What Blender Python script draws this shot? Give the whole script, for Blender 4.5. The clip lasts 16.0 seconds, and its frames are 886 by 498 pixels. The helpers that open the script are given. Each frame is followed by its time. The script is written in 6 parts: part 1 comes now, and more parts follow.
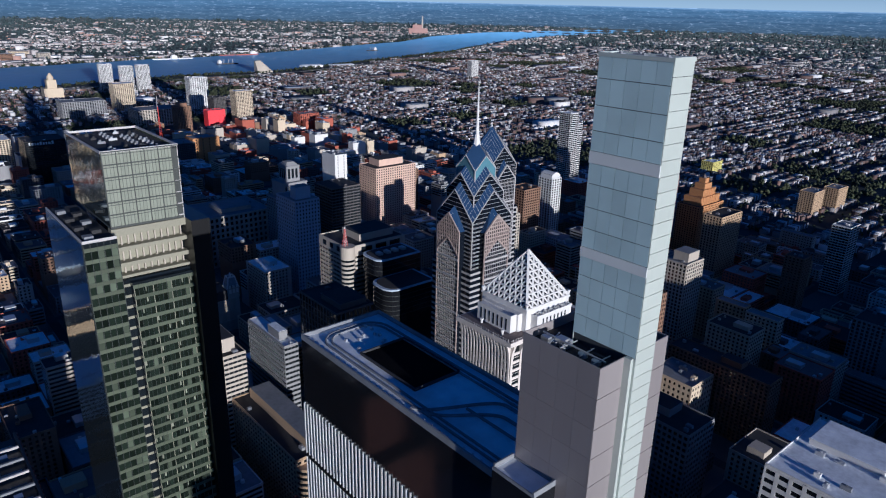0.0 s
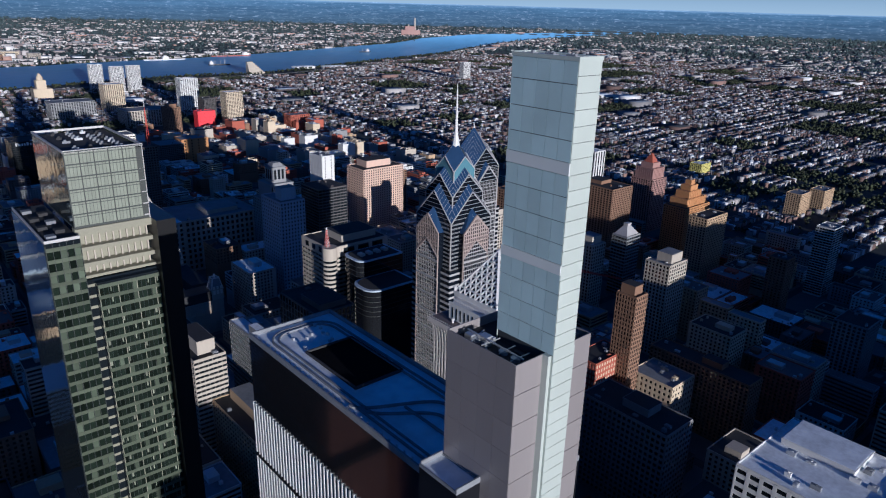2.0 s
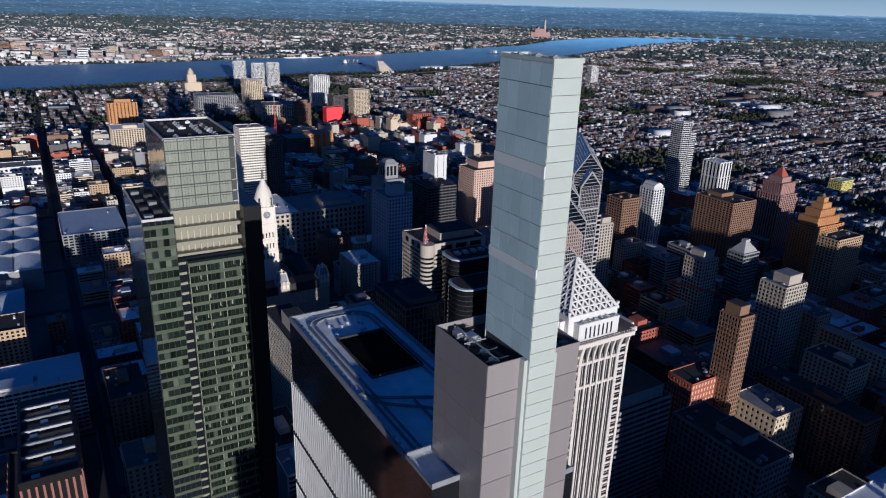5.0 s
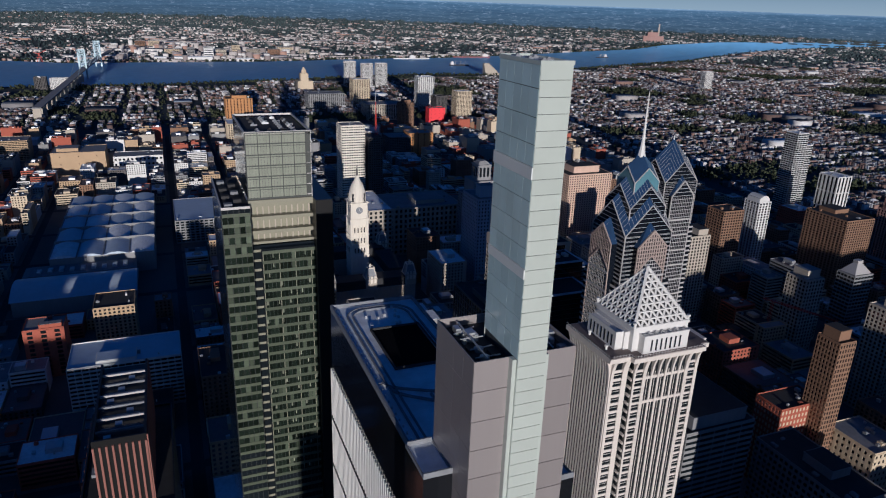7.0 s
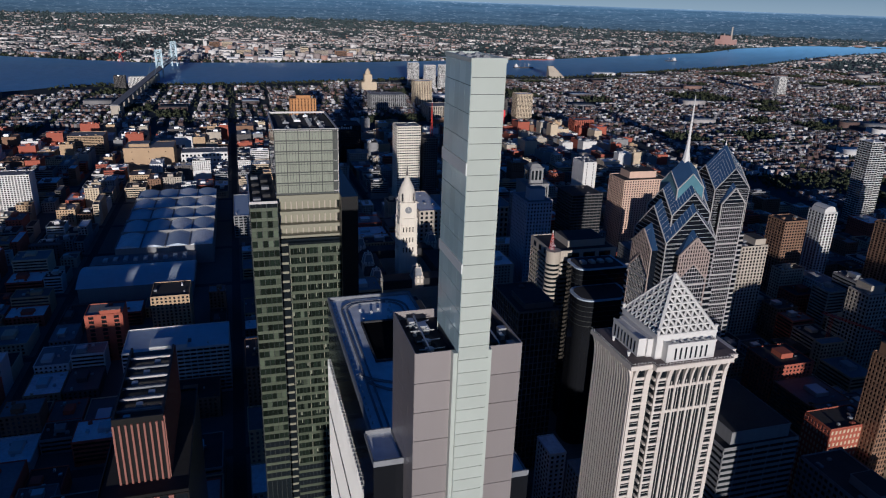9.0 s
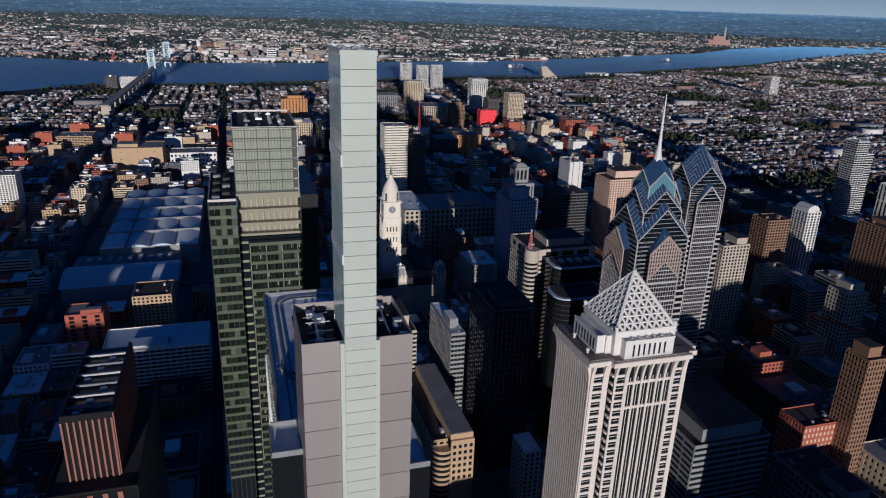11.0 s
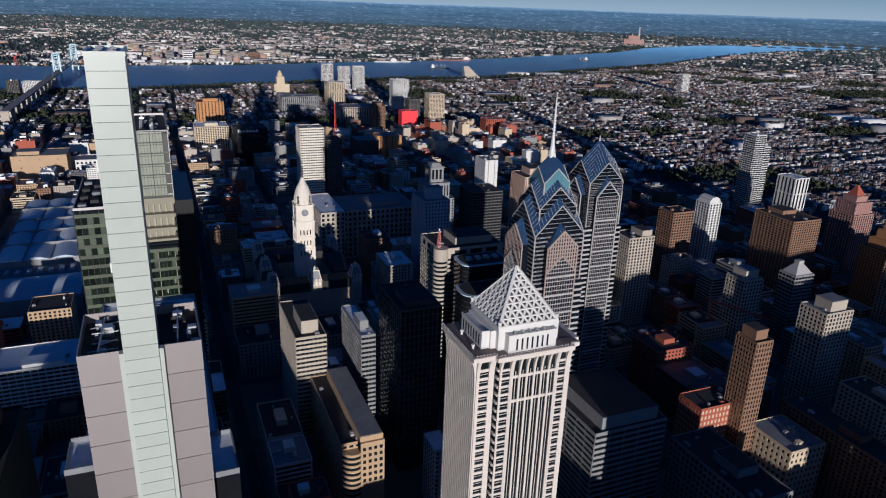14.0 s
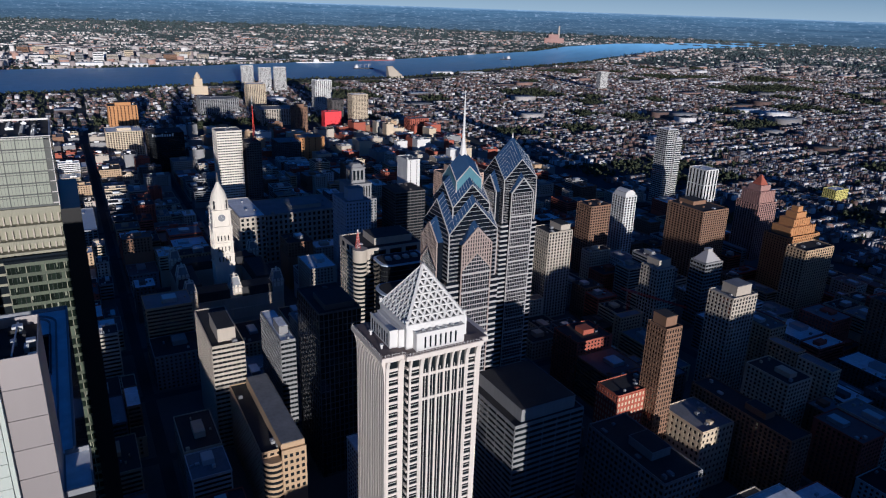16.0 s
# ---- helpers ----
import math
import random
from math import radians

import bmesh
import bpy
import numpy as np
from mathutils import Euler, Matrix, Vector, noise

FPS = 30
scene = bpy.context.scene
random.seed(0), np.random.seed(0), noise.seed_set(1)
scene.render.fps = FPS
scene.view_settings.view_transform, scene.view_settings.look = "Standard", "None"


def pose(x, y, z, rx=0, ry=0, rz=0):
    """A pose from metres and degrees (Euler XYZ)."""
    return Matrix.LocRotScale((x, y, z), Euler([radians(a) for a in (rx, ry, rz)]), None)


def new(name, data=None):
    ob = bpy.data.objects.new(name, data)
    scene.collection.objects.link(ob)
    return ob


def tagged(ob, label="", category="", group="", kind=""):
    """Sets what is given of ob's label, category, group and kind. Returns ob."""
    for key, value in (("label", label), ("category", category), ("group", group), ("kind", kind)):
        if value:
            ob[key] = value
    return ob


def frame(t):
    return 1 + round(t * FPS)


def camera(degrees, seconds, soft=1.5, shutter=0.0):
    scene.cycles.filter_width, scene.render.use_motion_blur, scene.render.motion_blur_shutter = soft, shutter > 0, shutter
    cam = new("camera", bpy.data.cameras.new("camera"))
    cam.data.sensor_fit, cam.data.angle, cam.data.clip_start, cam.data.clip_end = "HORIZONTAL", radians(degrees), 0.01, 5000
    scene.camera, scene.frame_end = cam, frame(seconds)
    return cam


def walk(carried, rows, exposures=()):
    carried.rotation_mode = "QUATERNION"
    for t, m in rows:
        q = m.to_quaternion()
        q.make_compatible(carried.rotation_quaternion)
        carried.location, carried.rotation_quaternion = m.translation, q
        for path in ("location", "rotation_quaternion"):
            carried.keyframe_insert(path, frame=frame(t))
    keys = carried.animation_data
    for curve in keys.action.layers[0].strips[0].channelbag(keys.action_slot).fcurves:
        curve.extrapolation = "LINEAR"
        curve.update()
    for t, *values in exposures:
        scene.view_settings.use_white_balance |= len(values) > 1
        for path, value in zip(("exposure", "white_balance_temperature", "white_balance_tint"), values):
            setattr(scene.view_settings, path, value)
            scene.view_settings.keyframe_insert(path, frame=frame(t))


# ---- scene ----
cam = camera(65.50, 16.0, soft=1.15)
METRES, EYE, TILT, LEAN, TURN = 104.0, 348.0, 0.0, 0.0, -40.9
ROWS = [
    (0.0, -0.01047, 0.0089, -0.00323, 0.557, -19.714, -1.288),
    (0.5, 0.01073, 0.00753, -0.00354, 0.704, -19.691, -1.341),
    (1.0, 0.03544, 0.00616, -0.00405, 0.971, -19.659, -1.413),
    (1.5, 0.06056, 0.00454, -0.00438, 0.389, -19.606, -1.452),
    (2.0, 0.08729, 0.0028, -0.00382, 0.1, -19.572, -1.487),
    (2.5, 0.11567, 0.00179, -0.00335, -0.151, -19.548, -1.493),
    (3.0, 0.14291, 0.00089, -0.00227, -0.456, -19.505, -1.485),
    (3.5, 0.16872, 0.00148, -0.00347, 1.557, -19.533, -1.545),
    (4.0, 0.1983, 0.00291, -0.00261, 5.018, -19.614, -1.627),
    (6.5, 0.36356, 0.01179, 0.00249, 17.04, -19.786, -1.904),
    (7.0, 0.39802, 0.01739, 0.00346, 19.373, -19.821, -1.913),
    (7.5, 0.43382, 0.0239, 0.00418, 21.713, -19.846, -1.917),
    (8.0, 0.47106, 0.03299, 0.00444, 24.009, -19.873, -1.909),
    (8.5, 0.51011, 0.0437, 0.00458, 24.685, -19.858, -1.911),
    (9.0, 0.54646, 0.05498, 0.0042, 24.753, -19.821, -1.902),
    (11.5, 0.71785, 0.1171, 0.00039, 24.188, -19.731, -1.948),
    (12.0, 0.7502, 0.1288, 0.00162, 23.458, -19.706, -1.971),
    (12.5, 0.78115, 0.14132, 0.00284, 22.538, -19.671, -1.967),
    (13.0, 0.81122, 0.15254, 0.00455, 21.405, -19.625, -1.968),
    (13.5, 0.84074, 0.16458, 0.00566, 20.117, -19.578, -1.972),
    (14.0, 0.8693, 0.17738, 0.00669, 18.553, -19.531, -1.957),
    (14.5, 0.89769, 0.18667, 0.00812, 16.909, -19.467, -1.94),
    (15.0, 0.92571, 0.19587, 0.00777, 15.2, -19.416, -1.921),
    (15.5, 0.95304, 0.20282, 0.00844, 13.458, -19.367, -1.882),
    (16.0, 0.97586, 0.20957, 0.0059, 12.587, -19.347, -1.853),
]
walk(cam, [(t, pose(0, 0, EYE, TILT, LEAN, TURN) @ pose(METRES * x, METRES * y, METRES * z, 90 + pitch, roll, yaw)) for t, x, y, z, yaw, pitch, roll in ROWS], [(0.0, .14, 4420, 8), (4.0, .12, 4520, 8), (7.0, -.28, 4700, 8), (12.5, -.34, 4750, 8), (14.0, -.15, 4720, 8), (16.0, .0, 4650, 8)])

# ---- world and sun ----
SUN_EL, SUN_DIR = 6.2, Vector((0.165, 1.0, 0.0)).normalized()   # shadows run east along the streets
world = bpy.data.worlds.new("sky")
scene.world = world
world.use_nodes = True
wn = world.node_tree
sky = wn.nodes.new("ShaderNodeTexSky")
sky.sky_type, sky.sun_disc = "NISHITA", False
sky.sun_elevation, sky.sun_rotation = radians(SUN_EL), math.atan2(-SUN_DIR.x, -SUN_DIR.y)
sky.air_density, sky.dust_density, sky.ozone_density = 1.0, 0.8, 4.5
clear_air = wn.nodes.new("ShaderNodeVectorMath")       # a clear, slightly bluer evening sky
clear_air.operation = "MULTIPLY"
clear_air.inputs[1].default_value = (0.82, 0.93, 1.25)
wn.links.new(sky.outputs[0], clear_air.inputs[0])
where = wn.nodes.new("ShaderNodeTexCoord")
split = wn.nodes.new("ShaderNodeSeparateXYZ")
rim = wn.nodes.new("ShaderNodeValToRGB")               # pale haze low over the whole horizon
rim.color_ramp.elements[0].position, rim.color_ramp.elements[0].color = 0.0, (9.5, 10.0, 9.2, 1)
rim.color_ramp.elements[1].position, rim.color_ramp.elements[1].color = 0.16, (0, 0, 0, 1)
mid_rim = rim.color_ramp.elements.new(0.05)
mid_rim.color = (2.6, 3.5, 4.4, 1)
veil = wn.nodes.new("ShaderNodeVectorMath")
wn.links.new(where.outputs["Generated"], split.inputs[0])
wn.links.new(split.outputs["Z"], rim.inputs[0])
wn.links.new(clear_air.outputs[0], veil.inputs[0])
wn.links.new(rim.outputs[0], veil.inputs[1])
wn.links.new(veil.outputs[0], wn.nodes["Background"].inputs[0])
wn.nodes["Background"].inputs[1].default_value = 0.041
sun = new("sun", bpy.data.lights.new("sun", "SUN"))
sun.data.energy, sun.data.angle, sun.data.color = 5.0, radians(0.5), (1.0, 0.75, 0.51)
sun_vec = Vector((SUN_DIR.x, SUN_DIR.y, -math.tan(radians(SUN_EL)))).normalized()
sun.matrix_world = Matrix.Translation((0, -400, 600)) @ sun_vec.to_track_quat("-Z", "Y").to_matrix().to_4x4()

# ---- materials ----
def mat(name, col, rough=0.7, metal=0.0, grain=0.15, size=0.6, broad=30.0, island=0.0, bump=0.0, spec=0.5, obj=0.0, streak=False):
    """A surface whose colour varies at a fine and a broad scale; island and obj: variation from piece to piece."""
    m = bpy.data.materials.new(name)
    m.use_nodes = True
    nt = m.node_tree
    b = nt.nodes["Principled BSDF"]
    b.inputs["Roughness"].default_value, b.inputs["Metallic"].default_value = rough, metal
    b.inputs["Specular IOR Level"].default_value = spec
    geo = nt.nodes.new("ShaderNodeNewGeometry")
    mp = nt.nodes.new("ShaderNodeMapping")
    mp.inputs["Scale"].default_value = (1, 1, 0.15) if streak else (1, 1, 1)
    nt.links.new(geo.outputs["Position"], mp.inputs[0])
    def tex(scale, detail):
        n = nt.nodes.new("ShaderNodeTexNoise")
        n.inputs["Scale"].default_value, n.inputs["Detail"].default_value = scale, detail
        nt.links.new(mp.outputs[0], n.inputs["Vector"])
        return n.outputs[0]
    fine, wide = tex(1.0 / size, 3), tex(1.0 / broad, 2)
    def math_(op, a, b_):
        n = nt.nodes.new("ShaderNodeMath")
        n.operation = op
        for i, v in enumerate((a, b_)):
            if isinstance(v, (int, float)):
                n.inputs[i].default_value = v
            else:
                nt.links.new(v, n.inputs[i])
        return n.outputs[0]
    v = math_("ADD", math_("MULTIPLY", fine, grain * 2), math_("MULTIPLY", wide, grain * 2))
    v = math_("ADD", v, 1.0 - 2 * grain)
    if island:
        v = math_("MULTIPLY", v, math_("ADD", math_("MULTIPLY", geo.outputs["Random Per Island"], 2 * island), 1 - island))
    if obj:
        oi = nt.nodes.new("ShaderNodeObjectInfo")
        v = math_("MULTIPLY", v, math_("ADD", math_("MULTIPLY", oi.outputs["Random"], 2 * obj), 1 - obj))
    mix = nt.nodes.new("ShaderNodeVectorMath")
    mix.operation = "SCALE"
    mix.inputs[0].default_value = col
    nt.links.new(v, mix.inputs["Scale"])
    nt.links.new(mix.outputs[0], b.inputs["Base Color"])
    if bump:
        bp = nt.nodes.new("ShaderNodeBump")
        bp.inputs["Strength"].default_value, bp.inputs["Distance"].default_value = bump, size * 0.3
        nt.links.new(fine, bp.inputs["Height"])
        nt.links.new(bp.outputs[0], b.inputs["Normal"])
    return m


def palette(name, stops, rough=0.8, grain=0.15):
    """A surface that takes one of several colours from island to island."""
    m = mat(name, (1, 1, 1), rough, grain=grain)
    nt = m.node_tree
    ramp = nt.nodes.new("ShaderNodeValToRGB")
    ramp.color_ramp.interpolation = "CONSTANT"
    while len(ramp.color_ramp.elements) < len(stops):
        ramp.color_ramp.elements.new(0.5)
    for e, (p, c) in zip(ramp.color_ramp.elements, stops):
        e.position, e.color = p, (*c, 1)
    geo = next(n for n in nt.nodes if n.type == "NEW_GEOMETRY")
    nt.links.new(geo.outputs["Random Per Island"], ramp.inputs[0])
    sc = next(n for n in nt.nodes if n.type == "VECT_MATH")
    nt.links.new(ramp.outputs[0], sc.inputs[0])
    return m


# bluish ground tone takes in the haze over its far part
GROUND = mat("ground_dark", (0.060, 0.072, 0.080), 0.95, grain=0.4, size=45, broad=600, spec=0.1)
ASPHALT = mat("asphalt", (0.05, 0.05, 0.053), 0.9, grain=0.2, size=2, broad=40)
PAVING = mat("paving", (0.12, 0.12, 0.115), 0.9, grain=0.2, size=2, broad=40)
# the sky's reflection is put into the river's base colour as bright blue
WATER = mat("sky_tinted_water", (0.17, 0.37, 0.66), 0.38, grain=0.12, size=60, broad=500, bump=0.2, spec=0.3)
# haze is mixed into this blue-grey leaf colour
FARWOOD = mat("hazy_far_foliage", (0.075, 0.105, 0.11), 0.95, grain=0.3, size=20, broad=300, island=0.45, spec=0.1)
FOLIAGE = mat("foliage", (0.045, 0.055, 0.025), 0.9, grain=0.3, size=3, broad=60, island=0.5)
MINT = mat("frosted_mint_glass", (0.475, 0.515, 0.47), 0.28, grain=0.06, size=3, broad=14, obj=0.03)
MINTN = mat("pale_blue_glass", (0.54, 0.68, 0.69), 0.12, metal=0.0, grain=0.14, size=5, broad=16, obj=0.07)
BANDW = mat("white_band", (0.74, 0.76, 0.74), 0.4, grain=0.05, size=3, broad=12)
JOINT = mat("dark_joint", (0.04, 0.045, 0.05), 0.6)
MAUVE = mat("grey_metal_panel", (0.335, 0.305, 0.30), 0.42, metal=0.3, grain=0.07, size=4, broad=18, obj=0.05, streak=True)
ROOFW = mat("white_membrane", (0.84, 0.87, 0.90), 0.75, grain=0.27, size=2.5, broad=12)
ROOFG = mat("grey_membrane", (0.22, 0.23, 0.25), 0.85, grain=0.25, size=2.5, broad=14)
ROOFD = mat("dark_roofing", (0.035, 0.035, 0.038), 0.9, grain=0.3, size=2, broad=12)
ROOFB = mat("brown_roofing", (0.16, 0.13, 0.125), 0.9, grain=0.2, size=2, broad=12)
METAL = mat("galvanised_metal", (0.55, 0.56, 0.57), 0.4, metal=0.6, grain=0.1, size=1)
WHITE = mat("white_cladding", (0.68, 0.67, 0.65), 0.6, grain=0.06, size=3, broad=25, streak=True)
GRANITE = mat("pale_granite", (0.66, 0.605, 0.55), 0.65, grain=0.07, size=2, broad=25, streak=True)
LIME = mat("limestone", (0.45, 0.40, 0.33), 0.8, grain=0.12, size=2, broad=20, streak=True)
MARBLE = mat("pale_marble", (0.72, 0.67, 0.58), 0.7, grain=0.1, size=2, broad=12, streak=True)
DARKSTONE = mat("dark_stone", (0.10, 0.09, 0.088), 0.7, grain=0.15, size=2, broad=25, streak=True)
BROWN = mat("brown_brick", (0.24, 0.14, 0.085), 0.85, grain=0.12, size=1.5, broad=20)
TAN = mat("tan_brick", (0.46, 0.33, 0.20), 0.85, grain=0.12, size=1.5, broad=20)
ORANGE = mat("orange_brick", (0.47, 0.235, 0.09), 0.85, grain=0.15, size=1.5, broad=20)
RED = mat("red_brick", (0.36, 0.10, 0.06), 0.85, grain=0.15, size=1.5, broad=20)
SCARLET = mat("scarlet_panel", (0.75, 0.04, 0.05), 0.6, grain=0.06)
REDG = mat("red_granite", (0.26, 0.11, 0.085), 0.6, grain=0.1, size=2, broad=20)
PINKTAN = mat("pink_tan_brick", (0.62, 0.44, 0.34), 0.8, grain=0.12, size=2, broad=18, streak=True)
BLUEGREY = mat("blue_grey_stone", (0.36, 0.40, 0.47), 0.7, grain=0.1, size=2, broad=22, streak=True)
PINK = mat("pink_granite", (0.36, 0.215, 0.185), 0.6, grain=0.1, size=2, broad=20)
GREY = mat("grey_concrete", (0.26, 0.26, 0.265), 0.85, grain=0.14, size=2, broad=20, streak=True)
CREAM = mat("cream_stone", (0.58, 0.48, 0.34), 0.8, grain=0.12, size=2, broad=20, streak=True)
BLACK = mat("black_cladding", (0.012, 0.012, 0.013), 0.35, grain=0.1, spec=0.3)
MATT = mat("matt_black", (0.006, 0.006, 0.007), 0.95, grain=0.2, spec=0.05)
GLASSROOF = mat("blue_roof_glass", (0.03, 0.06, 0.135), 0.12, grain=0.2, size=5, broad=15, spec=0.3)
GLASSD = mat("dark_window_glass", (0.012, 0.016, 0.02), 0.08, grain=0.2, size=4, spec=0.8)
GLASSB = mat("blue_glass", (0.008, 0.011, 0.018), 0.1, metal=0.0, grain=0.2, size=6, broad=25, spec=0.4)
GLASSBK = mat("black_glass", (0.012, 0.013, 0.016), 0.1, grain=0.15, size=8, broad=30)
GREEND = mat("deep_green_glass", (0.012, 0.018, 0.013), 0.1, grain=0.2, size=3, broad=12, obj=0.5, spec=0.7)
MULL = mat("dark_mullion", (0.05, 0.055, 0.05), 0.5)
GREENG = mat("green_glass", (0.085, 0.105, 0.072), 0.25, metal=0.0, grain=0.2, size=3, broad=18, obj=0.35, spec=0.7)
CROWNG = mat("pale_green_glass", (0.235, 0.255, 0.20), 0.4, metal=0.0, grain=0.08, size=3, broad=12, obj=0.07)
TEAL = mat("teal_glass", (0.13, 0.26, 0.32), 0.15, metal=0.1, grain=0.15, size=3)
SILVER = mat("silver_cladding", (0.50, 0.48, 0.47), 0.5, metal=0.2, grain=0.08, size=2)
ROSE = mat("rose_tan_metal", (0.42, 0.34, 0.30), 0.5, metal=0.2, grain=0.08, size=2)
BLIND = mat("window_blind", (0.22, 0.23, 0.17), 0.8, obj=0.4)
MIRROR = mat("mirror_green_glass", (0.34, 0.40, 0.38), 0.05, metal=0.9, grain=0.15, size=4, broad=14, bump=0.05)
SPANG = mat("green_grey_spandrel", (0.092, 0.108, 0.074), 0.3, grain=0.15, size=3, broad=16, obj=0.15)
SLABTAN = mat("tan_floor_edge", (0.27, 0.26, 0.19), 0.7)
BLUEROOF = mat("blue_grey_membrane", (0.50, 0.58, 0.68), 0.5, grain=0.12, size=6, broad=30)
MASTRED = mat("mast_red", (0.5, 0.06, 0.04), 0.6)
HOUSEW = palette("house_walls", [(0, (0.13, 0.085, 0.075)), (0.2, (0.27, 0.17, 0.14)), (0.38, (0.24, 0.23, 0.235)), (0.55, (0.45, 0.42, 0.41)), (0.7, (0.10, 0.08, 0.08)), (0.82, (0.72, 0.70, 0.69))])
HOUSER = palette("house_roofs", [(0, (0.035, 0.04, 0.05)), (0.25, (0.08, 0.09, 0.115)), (0.48, (0.16, 0.18, 0.22)), (0.68, (0.34, 0.38, 0.44)), (0.8, (0.06, 0.055, 0.06)), (0.88, (0.66, 0.70, 0.76))])
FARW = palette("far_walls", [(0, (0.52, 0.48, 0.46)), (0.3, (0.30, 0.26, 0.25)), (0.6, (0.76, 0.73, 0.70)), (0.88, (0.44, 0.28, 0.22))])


def distance_haze():
    """Glowing paint of haze, woods and scattered towns, for the last strip under the horizon."""
    m = mat("hazy_distance", (0.02, 0.035, 0.055), 1.0, grain=0.1, size=60, broad=600, spec=0.0)
    nt = m.node_tree
    b = nt.nodes["Principled BSDF"]
    geo = next(n for n in nt.nodes if n.type == "NEW_GEOMETRY")
    def noise_of(sx, sz, detail):
        mp = nt.nodes.new("ShaderNodeMapping")
        mp.inputs["Scale"].default_value = (1 / sx, 1 / sx, 1 / sz)
        n = nt.nodes.new("ShaderNodeTexNoise")
        n.inputs["Scale"].default_value, n.inputs["Detail"].default_value = 1.0, detail
        nt.links.new(geo.outputs["Position"], mp.inputs[0])
        nt.links.new(mp.outputs[0], n.inputs["Vector"])
        return n.outputs[0]
    def ramp(value, stops):
        r = nt.nodes.new("ShaderNodeValToRGB")
        while len(r.color_ramp.elements) < len(stops):
            r.color_ramp.elements.new(0.5)
        for e, (p, c) in zip(r.color_ramp.elements, stops):
            e.position, e.color = p, (*c, 1)
        nt.links.new(value, r.inputs[0])
        return r.outputs[0]
    sep = nt.nodes.new("ShaderNodeSeparateXYZ")
    nt.links.new(geo.outputs["Position"], sep.inputs[0])
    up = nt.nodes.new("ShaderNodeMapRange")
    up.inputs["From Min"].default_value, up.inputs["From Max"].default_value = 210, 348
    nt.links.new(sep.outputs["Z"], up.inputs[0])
    # painted haze, paler towards the horizon
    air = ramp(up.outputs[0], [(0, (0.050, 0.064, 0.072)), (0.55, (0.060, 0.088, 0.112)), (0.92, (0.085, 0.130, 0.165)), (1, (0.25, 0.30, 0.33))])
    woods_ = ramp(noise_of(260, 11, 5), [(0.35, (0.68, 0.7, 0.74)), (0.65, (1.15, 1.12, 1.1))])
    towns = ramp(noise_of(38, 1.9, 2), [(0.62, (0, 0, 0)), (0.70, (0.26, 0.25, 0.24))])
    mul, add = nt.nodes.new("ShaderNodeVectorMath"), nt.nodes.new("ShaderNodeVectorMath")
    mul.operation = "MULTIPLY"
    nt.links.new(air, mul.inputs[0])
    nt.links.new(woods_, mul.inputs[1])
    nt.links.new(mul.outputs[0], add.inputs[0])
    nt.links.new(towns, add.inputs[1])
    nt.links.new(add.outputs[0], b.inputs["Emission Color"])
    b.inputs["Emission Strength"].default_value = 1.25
    return m


